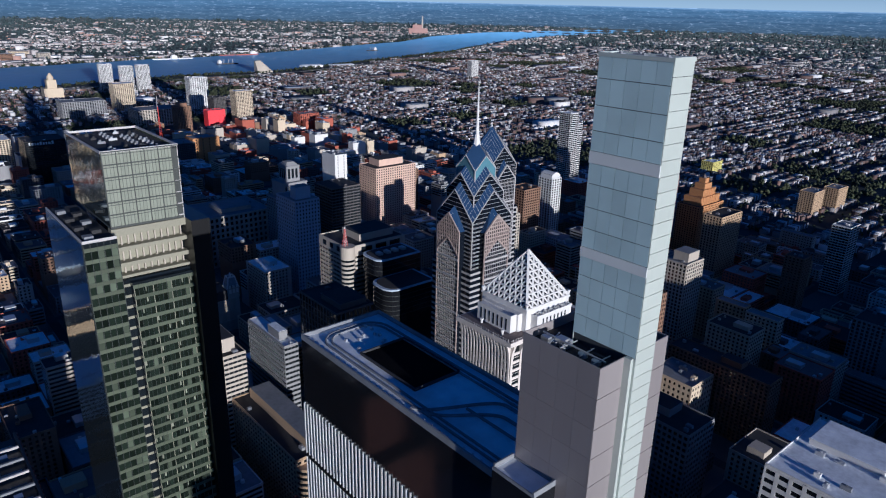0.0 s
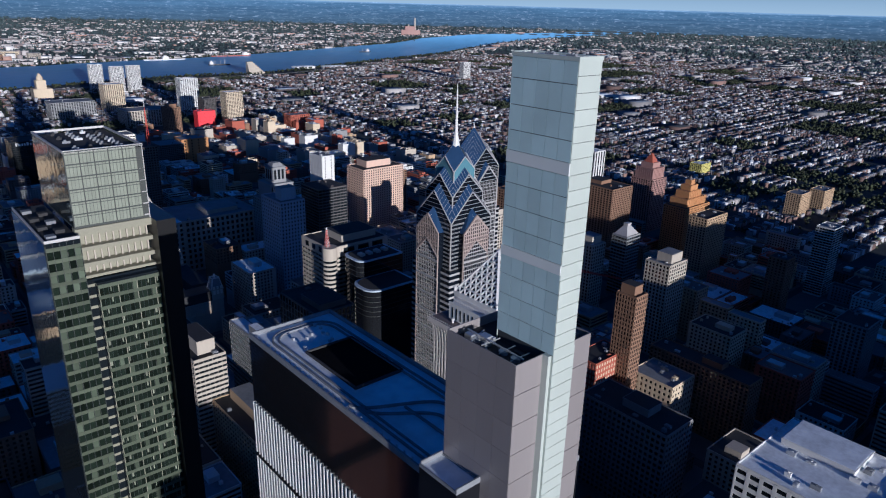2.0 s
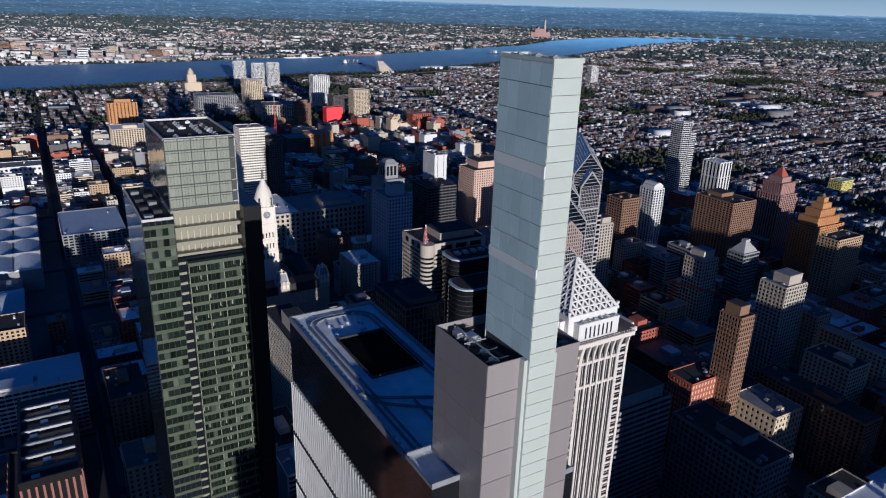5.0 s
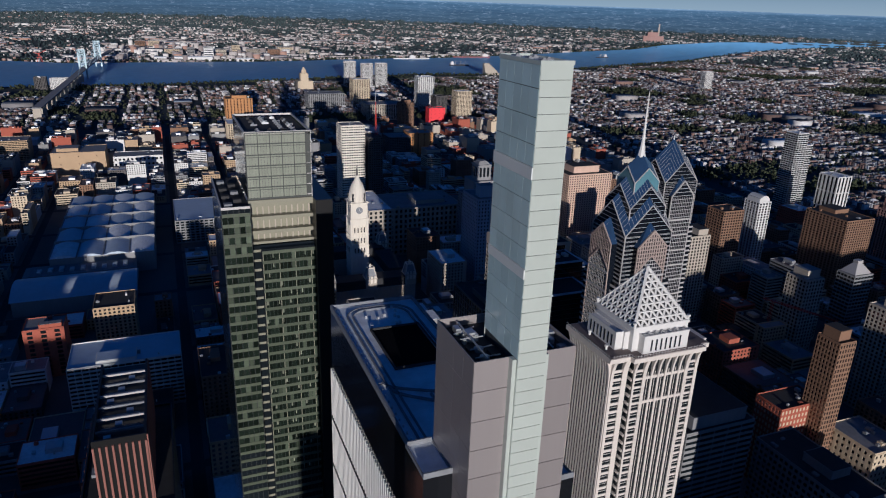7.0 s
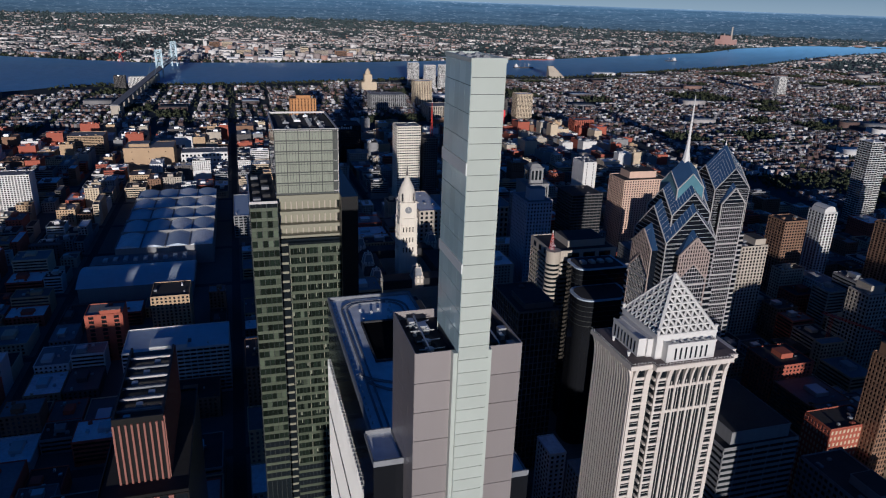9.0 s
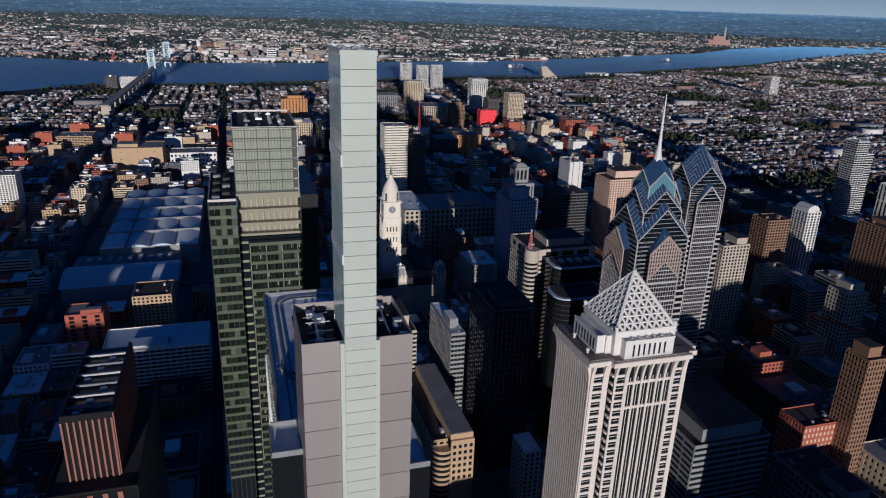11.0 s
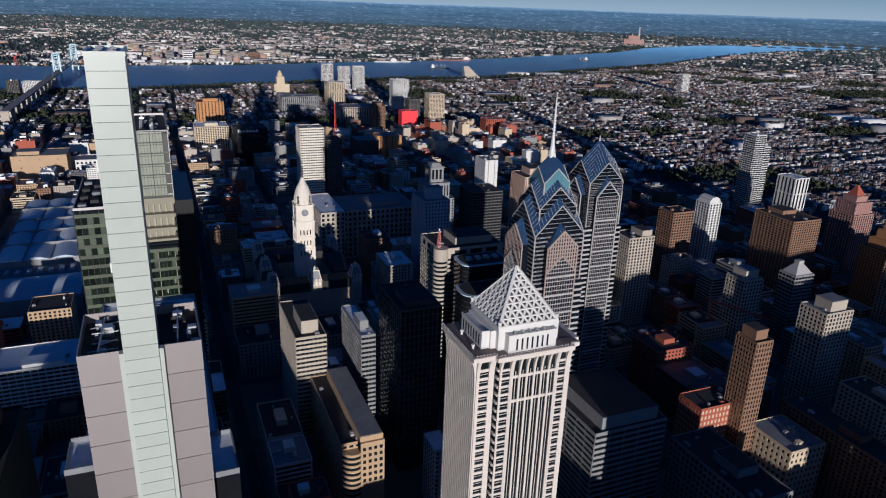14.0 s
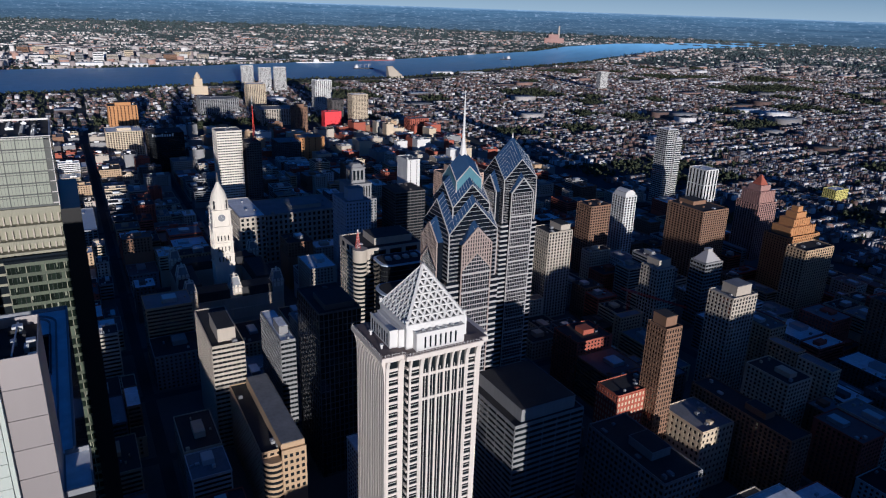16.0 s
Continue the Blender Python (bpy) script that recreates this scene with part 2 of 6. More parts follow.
# ---- geometry helpers ----
class Shape:
    """Collects solids into one mesh."""
    def __init__(self):
        self.v, self.f, self.mi = [], [], []

    def poly(self, pts, faces, mi=0):
        n = len(self.v)
        self.v += [tuple(p) for p in pts]
        self.f += [tuple(n + i for i in f) for f in faces]
        self.mi += [mi] * len(faces)
        return self

    def box(self, x0, x1, y0, y1, z0, z1, mi=0, top=None):
        p = [(x0, y0, z0), (x1, y0, z0), (x1, y1, z0), (x0, y1, z0), (x0, y0, z1), (x1, y0, z1), (x1, y1, z1), (x0, y1, z1)]
        self.poly(p, [(3, 2, 1, 0), (0, 1, 5, 4), (1, 2, 6, 5), (2, 3, 7, 6), (3, 0, 4, 7)], mi)
        return self.poly_add(len(self.v) - 8, (4, 5, 6, 7), mi if top is None else top)

    def poly_add(self, base, face, mi):
        self.f.append(tuple(base + i for i in face))
        self.mi.append(mi)
        return self

    def prism(self, outline, z0, z1, mi=0, scale=1.0, top=None):
        """An upright prism over an outline; scale tapers its top about its middle."""
        n = len(outline)
        cx, cy = sum(p[0] for p in outline) / n, sum(p[1] for p in outline) / n
        lo = [(x, y, z0) for x, y in outline]
        hi = [(cx + (x - cx) * scale, cy + (y - cy) * scale, z1) for x, y in outline]
        self.poly(lo + hi, [tuple(reversed(range(n)))] + [(i, (i + 1) % n, n + (i + 1) % n, n + i) for i in range(n)], mi)
        return self.poly_add(len(self.v) - 2 * n, tuple(range(n, 2 * n)), mi if top is None else top)

    def round(self, cx, cy, r, z0, z1, n=16, mi=0, scale=1.0, phase=0.0):
        return self.prism([(cx + r * math.cos(phase + 2 * math.pi * i / n), cy + r * math.sin(phase + 2 * math.pi * i / n)) for i in range(n)], z0, z1, mi, scale)

    def bar(self, a, b, w, h=None):
        """A straight bar of square section from a to b."""
        a, b = Vector(a), Vector(b)
        d = (b - a).normalized()
        s = d.cross(Vector((0, 0, 1)))
        s = (s if s.length > 1e-4 else Vector((1, 0, 0))).normalized()
        u = s.cross(d)
        s, u = s * w / 2, u * (h or w) / 2
        p = [q + e for q in (a, b) for e in (-s - u, s - u, s + u, -s + u)]
        return self.poly(p, [(3, 2, 1, 0), (4, 5, 6, 7), (0, 1, 5, 4), (1, 2, 6, 5), (2, 3, 7, 6), (3, 0, 4, 7)])

    def gable(self, cx, cy, along, half_len, half_w, z0, eave, apex, mi=0, roof=None):
        """A house-shaped solid whose ridge runs along x or y."""
        prof = [(-half_w, z0), (half_w, z0), (half_w, eave), (0, apex), (-half_w, eave)]
        def at(l, w, z):
            return (cx + l, cy + w, z) if along == "x" else (cx + w, cy + l, z)
        p = [at(-half_len, w, z) for w, z in prof] + [at(half_len, w, z) for w, z in prof]
        k = mi if roof is None else roof
        fl = [((0, 1, 2, 3, 4), mi), ((9, 8, 7, 6, 5), mi), ((1, 6, 7, 2), mi), ((0, 4, 9, 5), mi), ((2, 7, 8, 3), k), ((3, 8, 9, 4), k), ((0, 5, 6, 1), mi)]
        n = len(self.v)
        self.v += p
        for f, m in fl:
            self.f.append(tuple(n + i for i in (f if along == "x" else reversed(f))))
            self.mi.append(m)
        return self

    def mesh(self, name, mats):
        me = bpy.data.meshes.new(name)
        me.from_pydata(self.v, [], self.f)
        for m in (mats if isinstance(mats, (list, tuple)) else [mats]):
            me.materials.append(m)
        if any(self.mi):
            me.polygons.foreach_set("material_index", self.mi)
        me.update()
        return me


def part(name, shape, mats, parent=None, label="", warp=False):
    if warp:
        shape.v = [tuple(q) for q in far(shape.v)]
    ob = new(name, shape.mesh(name, mats) if isinstance(shape, Shape) else shape)
    if parent:
        ob.parent = parent
    return tagged(ob, label)


def thing(name, label, category, group="", kind=""):
    return tagged(new(name), label, category, group, kind)


UNIT = {}
def piece(name, m, parent, cx, cy, cz, sx, sy, sz):
    """A block-shaped piece; all alike pieces share one mesh."""
    key = (name, m.name)
    if key not in UNIT:
        UNIT[key] = Shape().box(-.5, .5, -.5, .5, -.5, .5).mesh(name, m)
    ob = new(name, UNIT[key])
    ob.parent, ob.location, ob.scale = parent, (cx, cy, cz), (sx, sy, sz)
    return ob


def face_grid(wall, panes, side, x0, x1, y0, y1, z0, z1, nx, nz, pier, span, depth=0.35, bands=None):
    """Piers and spandrels on one side of a block (W, N, S or E), with the openings between them listed in panes."""
    a0, a1 = (x0, x1) if side in "WE" else (y0, y1)
    def put(u0, u1, za, zb, d, lst=None, back=0.0):
        if side == "W": q = (u0, u1, y0 - d, y0 - back)
        elif side == "E": q = (u0, u1, y1 + back, y1 + d)
        elif side == "N": q = (x0 - d, x0 - back, u0, u1)
        else: q = (x1 + back, x1 + d, u0, u1)
        if lst is None:
            wall.box(*q, za, zb)
        else:
            lst.append(((q[0] + q[1]) / 2, (q[2] + q[3]) / 2, (za + zb) / 2, q[1] - q[0], q[3] - q[2], zb - za))
    bw, fh = (a1 - a0) / nx, (z1 - z0) / nz
    pw, sh = bw * pier, fh * span
    if pier > 0:
        for i in range(nx + 1):
            c = a0 + i * bw
            put(max(a0, c - pw / 2), min(a1, c + pw / 2), z0, z1, depth)
    if span > 0:
        for k in range(nz + 1):
            c = z0 + k * fh
            put(a0, a1, max(z0, c - sh / 2), min(z1, c + sh / 2), depth - 0.06, bands)
    for k in range(nz):
        for i in range(nx):
            put(a0 + i * bw + pw / 2, a0 + (i + 1) * bw - pw / 2, z0 + k * fh + sh / 2, z0 + (k + 1) * fh - sh / 2, 0.08, panes, 0.0)


def set_panes(parent, panes, m, limit, name="window"):
    """The upper panes as windows of their own, the rest as one part."""
    panes = sorted(panes, key=lambda p: -p[2])
    for p in panes[:limit]:
        piece(name, m, parent, *p)
    if panes[limit:]:
        s = Shape()
        for cx, cy, cz, sx, sy, sz in panes[limit:]:
            s.box(cx - sx / 2, cx + sx / 2, cy - sy / 2, cy + sy / 2, cz - sz / 2, cz + sz / 2)
        tagged(part("lower_glazing", s, m, parent), kind="stuff")


def roof_kit(parent, x0, x1, y0, y1, z, rnd, wallm, roofm, gear=3):
    """Roof deck, parapet and rooftop plant."""
    part("roof", Shape().box(x0 + .3, x1 - .3, y0 + .3, y1 - .3, z, z + .25), roofm, parent)
    s, h = Shape(), 1.1
    s.box(x0, x1, y0, y0 + .45, z, z + h).box(x0, x1, y1 - .45, y1, z, z + h)
    s.box(x0, x0 + .45, y0 + .45, y1 - .45, z, z + h - .02).box(x1 - .45, x1, y0 + .45, y1 - .45, z, z + h - .02)
    part("parapet", s, wallm, parent)
    w, l = x1 - x0, y1 - y0
    for _ in range(gear):
        gx, gy = rnd.uniform(x0 + 2, x1 - 5), rnd.uniform(y0 + 2, y1 - 5)
        a, b, c = rnd.uniform(1.5, 4), rnd.uniform(1.5, 5), rnd.uniform(1, 2.6)
        k = Shape().box(gx, gx + a, gy, gy + b, z + .25, z + .25 + c).round(gx + a / 2, gy + b / 2, min(a, b) * .33, z + .25 + c, z + .6 + c, 10)
        part("roof_unit", k, rnd.choice((METAL, ROOFG, wallm)), parent)


def building(name, label, x0, y0, sx, sy, h, wallm=GREY, roofm=ROOFG, bays=(8, 8), floors=None, pier=.35, span=.45, glass=None,
             sides="WN", pent=None, limit=60, gear=3, base=0, seed=1, category="building", z_from=None):
    """An upright block with piers, spandrels, windows, roof and plant. pent: (fx0, fx1, fy0, fy1, height) of a penthouse, in parts of the roof."""
    rnd = random.Random(seed + int(x0 * 7 + y0 * 13))
    t = thing(name, label, category)
    x1, y1 = x0 + sx, y0 + sy
    floors = floors or max(3, round(h / 3.7))
    body = Shape().box(x0, x1, y0, y1, base, h)
    part("core", body, wallm, t)
    wall, panes, bands = Shape(), [], ([] if pier < .11 and limit else None)
    z0 = max(base, z_from if z_from is not None else base + 2)
    for s in sides:
        n = bays[0] if s in "WE" else bays[1]
        face_grid(wall, panes, s, x0, x1, y0, y1, z0, h, n, floors, pier, span, bands=bands)
    w = part("wall", wall, wallm, t)
    if math.hypot(x0, y0) > 300:
        tagged(w, kind="stuff")
    for q in bands or ():
        piece("spandrel", wallm, t, *q)
    set_panes(t, panes, glass or GLASSD, limit)
    roof_kit(t, x0, x1, y0, y1, h, rnd, wallm, roofm, gear)
    if pent:
        a, b, c, d, ph = pent
        px0, px1, py0, py1 = x0 + a * sx, x0 + b * sx, y0 + c * sy, y0 + d * sy
        k = Shape().box(px0, px1, py0, py1, h + .25, h + ph)
        k.box(px0 - .3, px1 + .3, py0 - .3, py1 + .3, h + ph, h + ph + .5)
        part("penthouse", k, wallm, t)
        part("penthouse_roof", Shape().box(px0 + .3, px1 - .3, py0 + .3, py1 - .3, h + ph + .5, h + ph + .7), roofm, t)
    return t

# ---- ground, river and distance ----
MID, EYE_Z, NEAR_R, SPAN_R = Vector((45.0, -25.0, 0.0)), 348.0, 3600.0, 1180.0


def far(p):
    """Beyond 3.6 km the land is drawn together into a rising bowl, so that the horizon lies within sight."""
    p = np.asarray(p, dtype=float).reshape(-1, 3).copy()
    d = p[:, :2] - np.array(MID[:2])
    r = np.maximum(np.hypot(d[:, 0], d[:, 1]), 1e-6)
    r2 = np.where(r > NEAR_R, NEAR_R + SPAN_R * (1 - np.exp(-(r - NEAR_R) / SPAN_R)), r)
    k = r2 / r
    p[:, :2] = np.array(MID[:2]) + d * k[:, None]
    p[:, 2] = EYE_Z - (EYE_Z - p[:, 2]) * k
    return p


def np_mesh(name, verts, faces, mats, mi=None):
    me = bpy.data.meshes.new(name)
    verts, faces = np.asarray(verts, dtype=np.float32).reshape(-1, 3), np.asarray(faces, dtype=np.int32)
    n = faces.shape[1]
    me.vertices.add(len(verts)), me.loops.add(faces.size), me.polygons.add(len(faces))
    me.vertices.foreach_set("co", verts.ravel())
    me.loops.foreach_set("vertex_index", faces.ravel())
    me.polygons.foreach_set("loop_start", np.arange(0, faces.size, n, dtype=np.int32))
    me.polygons.foreach_set("loop_total", np.full(len(faces), n, dtype=np.int32))
    for m in mats:
        me.materials.append(m)
    if mi is not None:
        me.polygons.foreach_set("material_index", np.asarray(mi, dtype=np.int32))
    me.update(calc_edges=True)
    return me


def box_field(name, b, mats, top=1):
    """Many boxes (x, y, z0, sx, sy, h) as one mesh; the tops take the second material."""
    b = np.asarray(b, dtype=float)
    c = np.array([(-1, -1, 0), (1, -1, 0), (1, 1, 0), (-1, 1, 0), (-1, -1, 1), (1, -1, 1), (1, 1, 1), (-1, 1, 1)], dtype=float)
    v = np.empty((len(b), 8, 3))
    v[..., 0] = b[:, None, 0] + c[None, :, 0] * b[:, None, 3] / 2
    v[..., 1] = b[:, None, 1] + c[None, :, 1] * b[:, None, 4] / 2
    v[..., 2] = b[:, None, 2] + c[None, :, 2] * b[:, None, 5]
    f = np.array([(0, 1, 5, 4), (1, 2, 6, 5), (2, 3, 7, 6), (3, 0, 4, 7), (4, 5, 6, 7)])
    faces = (np.arange(len(b))[:, None, None] * 8 + f[None]).reshape(-1, 4)
    mi = np.tile([0, 0, 0, 0, top], len(b))
    return new(name, np_mesh(name, far(v), faces, mats, mi))


drawn = np.linspace(0, SPAN_R * .97, 90)
radii = np.concatenate([np.arange(0, 3600, 90), NEAR_R - SPAN_R * np.log(1 - drawn / SPAN_R), np.geomspace(8200, 400000, 40)])
radii[0] = 1.0
ang = np.radians(np.arange(0, 360, 1.0))
gv = [(MID.x + r * math.sin(a), MID.y + r * math.cos(a), 0.0) for r in radii for a in ang]
na = len(ang)
gf = [(i * na + j, (i + 1) * na + j, (i + 1) * na + (j + 1) % na, i * na + (j + 1) % na) for i in range(len(radii) - 1) for j in range(na)]
gf = [tuple(reversed(f)) for f in gf]
tagged(new("ground", np_mesh("ground", far(gv), gf, [GROUND])), "dark city ground reaching the horizon", "ground", kind="structure")

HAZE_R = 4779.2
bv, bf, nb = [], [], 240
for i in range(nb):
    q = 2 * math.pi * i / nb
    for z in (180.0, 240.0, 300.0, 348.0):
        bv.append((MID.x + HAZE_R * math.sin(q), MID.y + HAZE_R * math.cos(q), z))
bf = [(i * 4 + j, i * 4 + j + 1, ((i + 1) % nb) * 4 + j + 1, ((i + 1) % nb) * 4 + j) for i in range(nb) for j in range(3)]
tagged(new("backdrop", np_mesh("backdrop", bv, bf, [distance_haze()])), "glowing backdrop painted with hazy blue woods and towns along the horizon", "backdrop", kind="structure")

NEAR_BANK = [(-6000, 1700), (-2500, 2250), (-735, 2700), (-487, 2908), (6, 2947), (611, 3099), (1150, 3270), (1640, 3250), (2345, 3560), (3500, 4050), (5000, 5000), (6300, 5600), (9000, 6250), (12500, 4070), (16000, 2500)]
FAR_BANK = [(-6000, 3600), (-2500, 4150), (-1126, 4172), (-410, 3857), (607, 3960), (1490, 4226), (1732, 4233), (2360, 4480), (3237, 4910), (3900, 5200), (4800, 5900), (6000, 6500), (9800, 7100), (13500, 5000), (18000, 3300)]


def along(line, u):
    k = u * (len(line) - 1)
    i = min(int(k), len(line) - 2)
    f = k - i
    return line[i][0] * (1 - f) + line[i + 1][0] * f, line[i][1] * (1 - f) + line[i + 1][1] * f


nu, nw = 560, 20
rv = []
for i in range(nu + 1):
    (ax, ay), (bx, by) = along(NEAR_BANK, i / nu), along(FAR_BANK, i / nu)
    wob = 18 * noise.noise((i * 0.17, 0, 0))
    for j in range(nw + 1):
        w = j / nw
        rv.append((ax * (1 - w) + bx * w, ay * (1 - w) + by * w + wob * (1 - w) + 25 * noise.noise((i * 0.15, 7, 0)) * w, 3.0))
rf = [(i * (nw + 1) + j, i * (nw + 1) + j + 1, (i + 1) * (nw + 1) + j + 1, (i + 1) * (nw + 1) + j) for i in range(nu) for j in range(nw)]
rf = [tuple(reversed(f)) for f in rf]
tagged(new("water", np_mesh("water", far(rv), rf, [WATER])), "wide river coloured with reflected sky blue, with small ripples", "river", kind="structure")


def bank_y(x):
    xs, ys = [p[0] for p in NEAR_BANK], [p[1] for p in NEAR_BANK]
    return np.interp(x, xs, ys)


def far_y(x):
    return np.interp(x, [p[0] for p in FAR_BANK], [p[1] for p in FAR_BANK])


# footprints that the filling keeps clear of: x0, y0, x1, y1
TAKEN = [(40, 30, 95, 300), (180, 165, 250, 220), (270, 290, 365, 385), (370, 370, 460, 460), (165, 665, 300, 800), (-160, 780, 10, 1200)]


def clear(x0, y0, x1, y1, m=5):
    return all(x1 + m < a or x0 - m > c or y1 + m < b or y0 - m > d for a, b, c, d in TAKEN)

# ---- the tallest tower: glass blade, panelled shaft and long slab ----
def fin_tower():
    t = thing("glass_blade_tower", "slim mint glass blade on a grey panelled shaft and slab", "skyscraper")
    bx0, bx1, by0, by1, top = 73.5, 77.9, 46.6, 57.4, 342.0
    blade = part("blade", Shape().box(bx0 + .12, bx1 - .12, by0 + .12, by1 - .12, 60, top - .3), JOINT, t, "slim blade of frosted glass panels")
    z, k = top, 0
    while z > 196:                                     # west and south and east panels
        h = 2.0
        piece("panel", MINT, blade, (bx0 + bx1) / 2, by0 + .06, z - h / 2, bx1 - bx0 - .02, .12, h - .07)
        z, k = z - h, k + 1
    part("lower_panels", Shape().box(bx0, bx1, by0 + .02, by0 + .1, 60, z), MINT, blade)
    part("flank_panel", Shape().box(bx0, bx0 + .11, by0 + .13, by0 + 1.4, 60, 302.9), MINT, blade)
    part("side_panel", Shape().box(bx1 - .1, bx1, by0 + .13, by1, 60, top).box(bx0, bx1 - .12, by1 - .1, by1, 60, top), MINT, blade)
    bands = (328.8, 315.6)
    rows = [342.0, 339.0, 335.6, 332.3, 329.6, 328.0, 325.2, 321.9, 318.9, 316.2, 314.8, 312.0, 309.0, 306.0, 303.0]
    for hi, lo in zip(rows, rows[1:]):
        if any(lo < b < hi for b in bands) and hi - lo < 2:
            piece("band", BANDW, blade, bx0 - .05, (by0 + by1) / 2, (hi + lo) / 2, .22, by1 - by0 - .02, hi - lo - .03)
        else:
            for i in range(5):
                w = (by1 - by0 - .14) / 5
                piece("glass_panel", MINTN, blade, bx0 + .05, by0 + .13 + w * (i + .5), (hi + lo) / 2, .12, w - .05, hi - lo - .1)
    crown = Shape()
    crown.box(bx0 - .1, bx1 + .1, by0 - .1, by0 + .25, top - .3, top + .25).box(bx0 - .1, bx1 + .1, by1 - .25, by1 + .1, top - .3, top + .25)
    crown.box(bx0 - .1, bx0 + .25, by0 + .25, by1 - .25, top - .3, top + .2).box(bx1 - .25, bx1 + .1, by0 + .25, by1 - .25, top - .3, top + .2)
    part("cornice", crown, MINT, blade)
    part("roof_deck", Shape().box(bx0 + .3, bx1 - .3, by0 + .3, by1 - .3, top - .3, top - .05), ROOFW, blade)
    for i in range(5):
        gx, gy = 74.4 + (i % 2) * 1.6, 48 + i * 1.7
        part("roof_unit", Shape().box(gx, gx + .9, gy, gy + 1.1, top - .05, top + .22).box(gx + .2, gx + .6, gy + .2, gy + .5, top + .22, top + .4), ROOFG, blade)
    # shaft
    sx0, sx1, sy0, sy1, st = 67.7, 83.5, 48.0, 61.8, 303.0
    shaft = part("shaft", Shape().box(sx0 + .15, sx1 - .15, sy0 + .15, sy1 - .15, 40, st - 1.6), JOINT, t, "grey metal panelled lift shaft")
    z = st
    while z > 215:
        h = 4.75
        for a, b in ((sx0, 73.2), (78.2, sx1)):
            piece("panel", MAUVE, shaft, (a + b) / 2, sy0 + .08, z - h / 2, b - a, .16, h - .1)
        for i in range(4):
            w = (sy1 - sy0 - .17) / 4
            piece("panel", MAUVE, shaft, sx0 + .07, sy0 + .17 + w * (i + .5), z - h / 2, .16, w - .035, h - .05)
        piece("panel", MAUVE, shaft, sx1 - .07, (sy0 + sy1) / 2 + .1, z - h / 2, .16, sy1 - sy0 - .2, h - .06)
        z -= h
    low = Shape()
    low.box(sx0, sx1, sy0, sy0 + .15, 40, z).box(sx0, sx0 + .15, sy0 + .16, sy1, 40, z).box(sx1 - .15, sx1, sy0 + .16, sy1, 40, z)
    part("lower_panels", low, MAUVE, shaft)
    part("back_panel", Shape().box(sx0 + .16, sx1 - .16, sy1 - .14, sy1, 40, st), MAUVE, shaft)
    part("recess", Shape().box(72.9, 73.49, by0 + .35, by0 + 1.4, 60, st).box(77.94, 78.5, by0 + .35, by0 + 1.4, 60, st), MINT, shaft)
    part("roof_well", Shape().box(sx0 + .2, sx1 - .2, sy0 + .2, sy1 - .2, st - 1.6, st - 1.45), ROOFD, shaft)
    rnd = random.Random(3)
    for i in range(16):
        gx, gy = (rnd.uniform(68.3, 72), rnd.uniform(79, 82.2))[i % 2], rnd.uniform(49, 60)
        part("roof_unit", Shape().box(gx, gx + rnd.uniform(.4, 1.4), gy, gy + rnd.uniform(.4, 1.8), st - 1.45, st - 1.45 + rnd.uniform(.3, 1.2)), METAL if i % 3 else ROOFD, shaft)
    pipes = Shape()
    for i in range(4):
        y = 49.5 + i * 2.9 + rnd.uniform(-.8, .8)
        pipes.bar((68.3 + rnd.uniform(0, 1.5), y, st - .7), (72.6, y + rnd.uniform(-1.4, 1.4), st - .6), .14)
        pipes.round(69.5 + rnd.uniform(0, 2), y + .6, .7, st - 1.45, st - .9, 12)
    pipes.bar((70.2, 49, st - .35), (70.6, 60.5, st - .35), .2)
    pipes.bar((80.4, 49, st - .35), (80.8, 60.5, st - .35), .2)
    part("roof_pipes", pipes, METAL, shaft)
    # lower ledges on both flanks
    for a, b, y0, y1, zt in ((63.0, 67.7, 53.5, 62.0, 281.6), (83.5, 87.5, 50.5, 62.0, 278.0)):
        part("ledge", Shape().box(a, b, y0, y1, 40, zt - .5), GLASSBK, t)
        part("ledge_roof", Shape().box(a + .25, b - .25, y0 + .25, y1 - .1, zt - .5, zt - .3), ROOFW, t)
        rim = Shape().box(a, b, y0, y0 + .25, zt - .5, zt + .5).box(a, a + .25, y0 + .25, y1, zt - .5, zt - .01).box(b - .25, b, y0 + .25, y1, zt - .5, zt - .01)
        rim.box(a + .25, b - .25, y1 - .25, y1, zt - .5, zt + .5)
        part("ledge_rim", rim, ROOFG, t)
    # slab
    x0, x1, y0, y1, zt = 64.8, 85.3, 61.8, 123.2, 279.0
    slab = part("slab", Shape().box(x0, x1, y0, y1, 20, zt - 1.2), GLASSBK, t, "dark glass slab with white vertical fins")
    rf = Shape()                                       # roof deck around the well
    hx0, hx1, hy0, hy1 = 70.5, 82.0, 90.5, 109.0
    outer = [(x0 + .3, y0), (x1 - .3, y0), (x1 - .3, y1 - .3), (x0 + .3, y1 - .3)]
    hole = [(hx0, hy0), (hx1, hy0), (hx1, hy1), (hx0, hy1)]
    rf.poly([(*q, z) for z in (zt - 1.2, zt - .9) for q in outer + hole],
            [f for k in range(4) for n in ((k + 1) % 4,) for f in ((8 + k, 8 + n, 12 + n, 12 + k), (k, n, 8 + n, 8 + k), (4 + n, 4 + k, 12 + k, 12 + n))])
    part("roof", rf, ROOFW, slab, "white membrane roof with curved tracks")
    well = Shape()
    well.box(hx0, hx0 + .3, hy0, hy1, zt - .9, zt - .3).box(hx1 - .3, hx1, hy0, hy1, zt - .9, zt - .3)
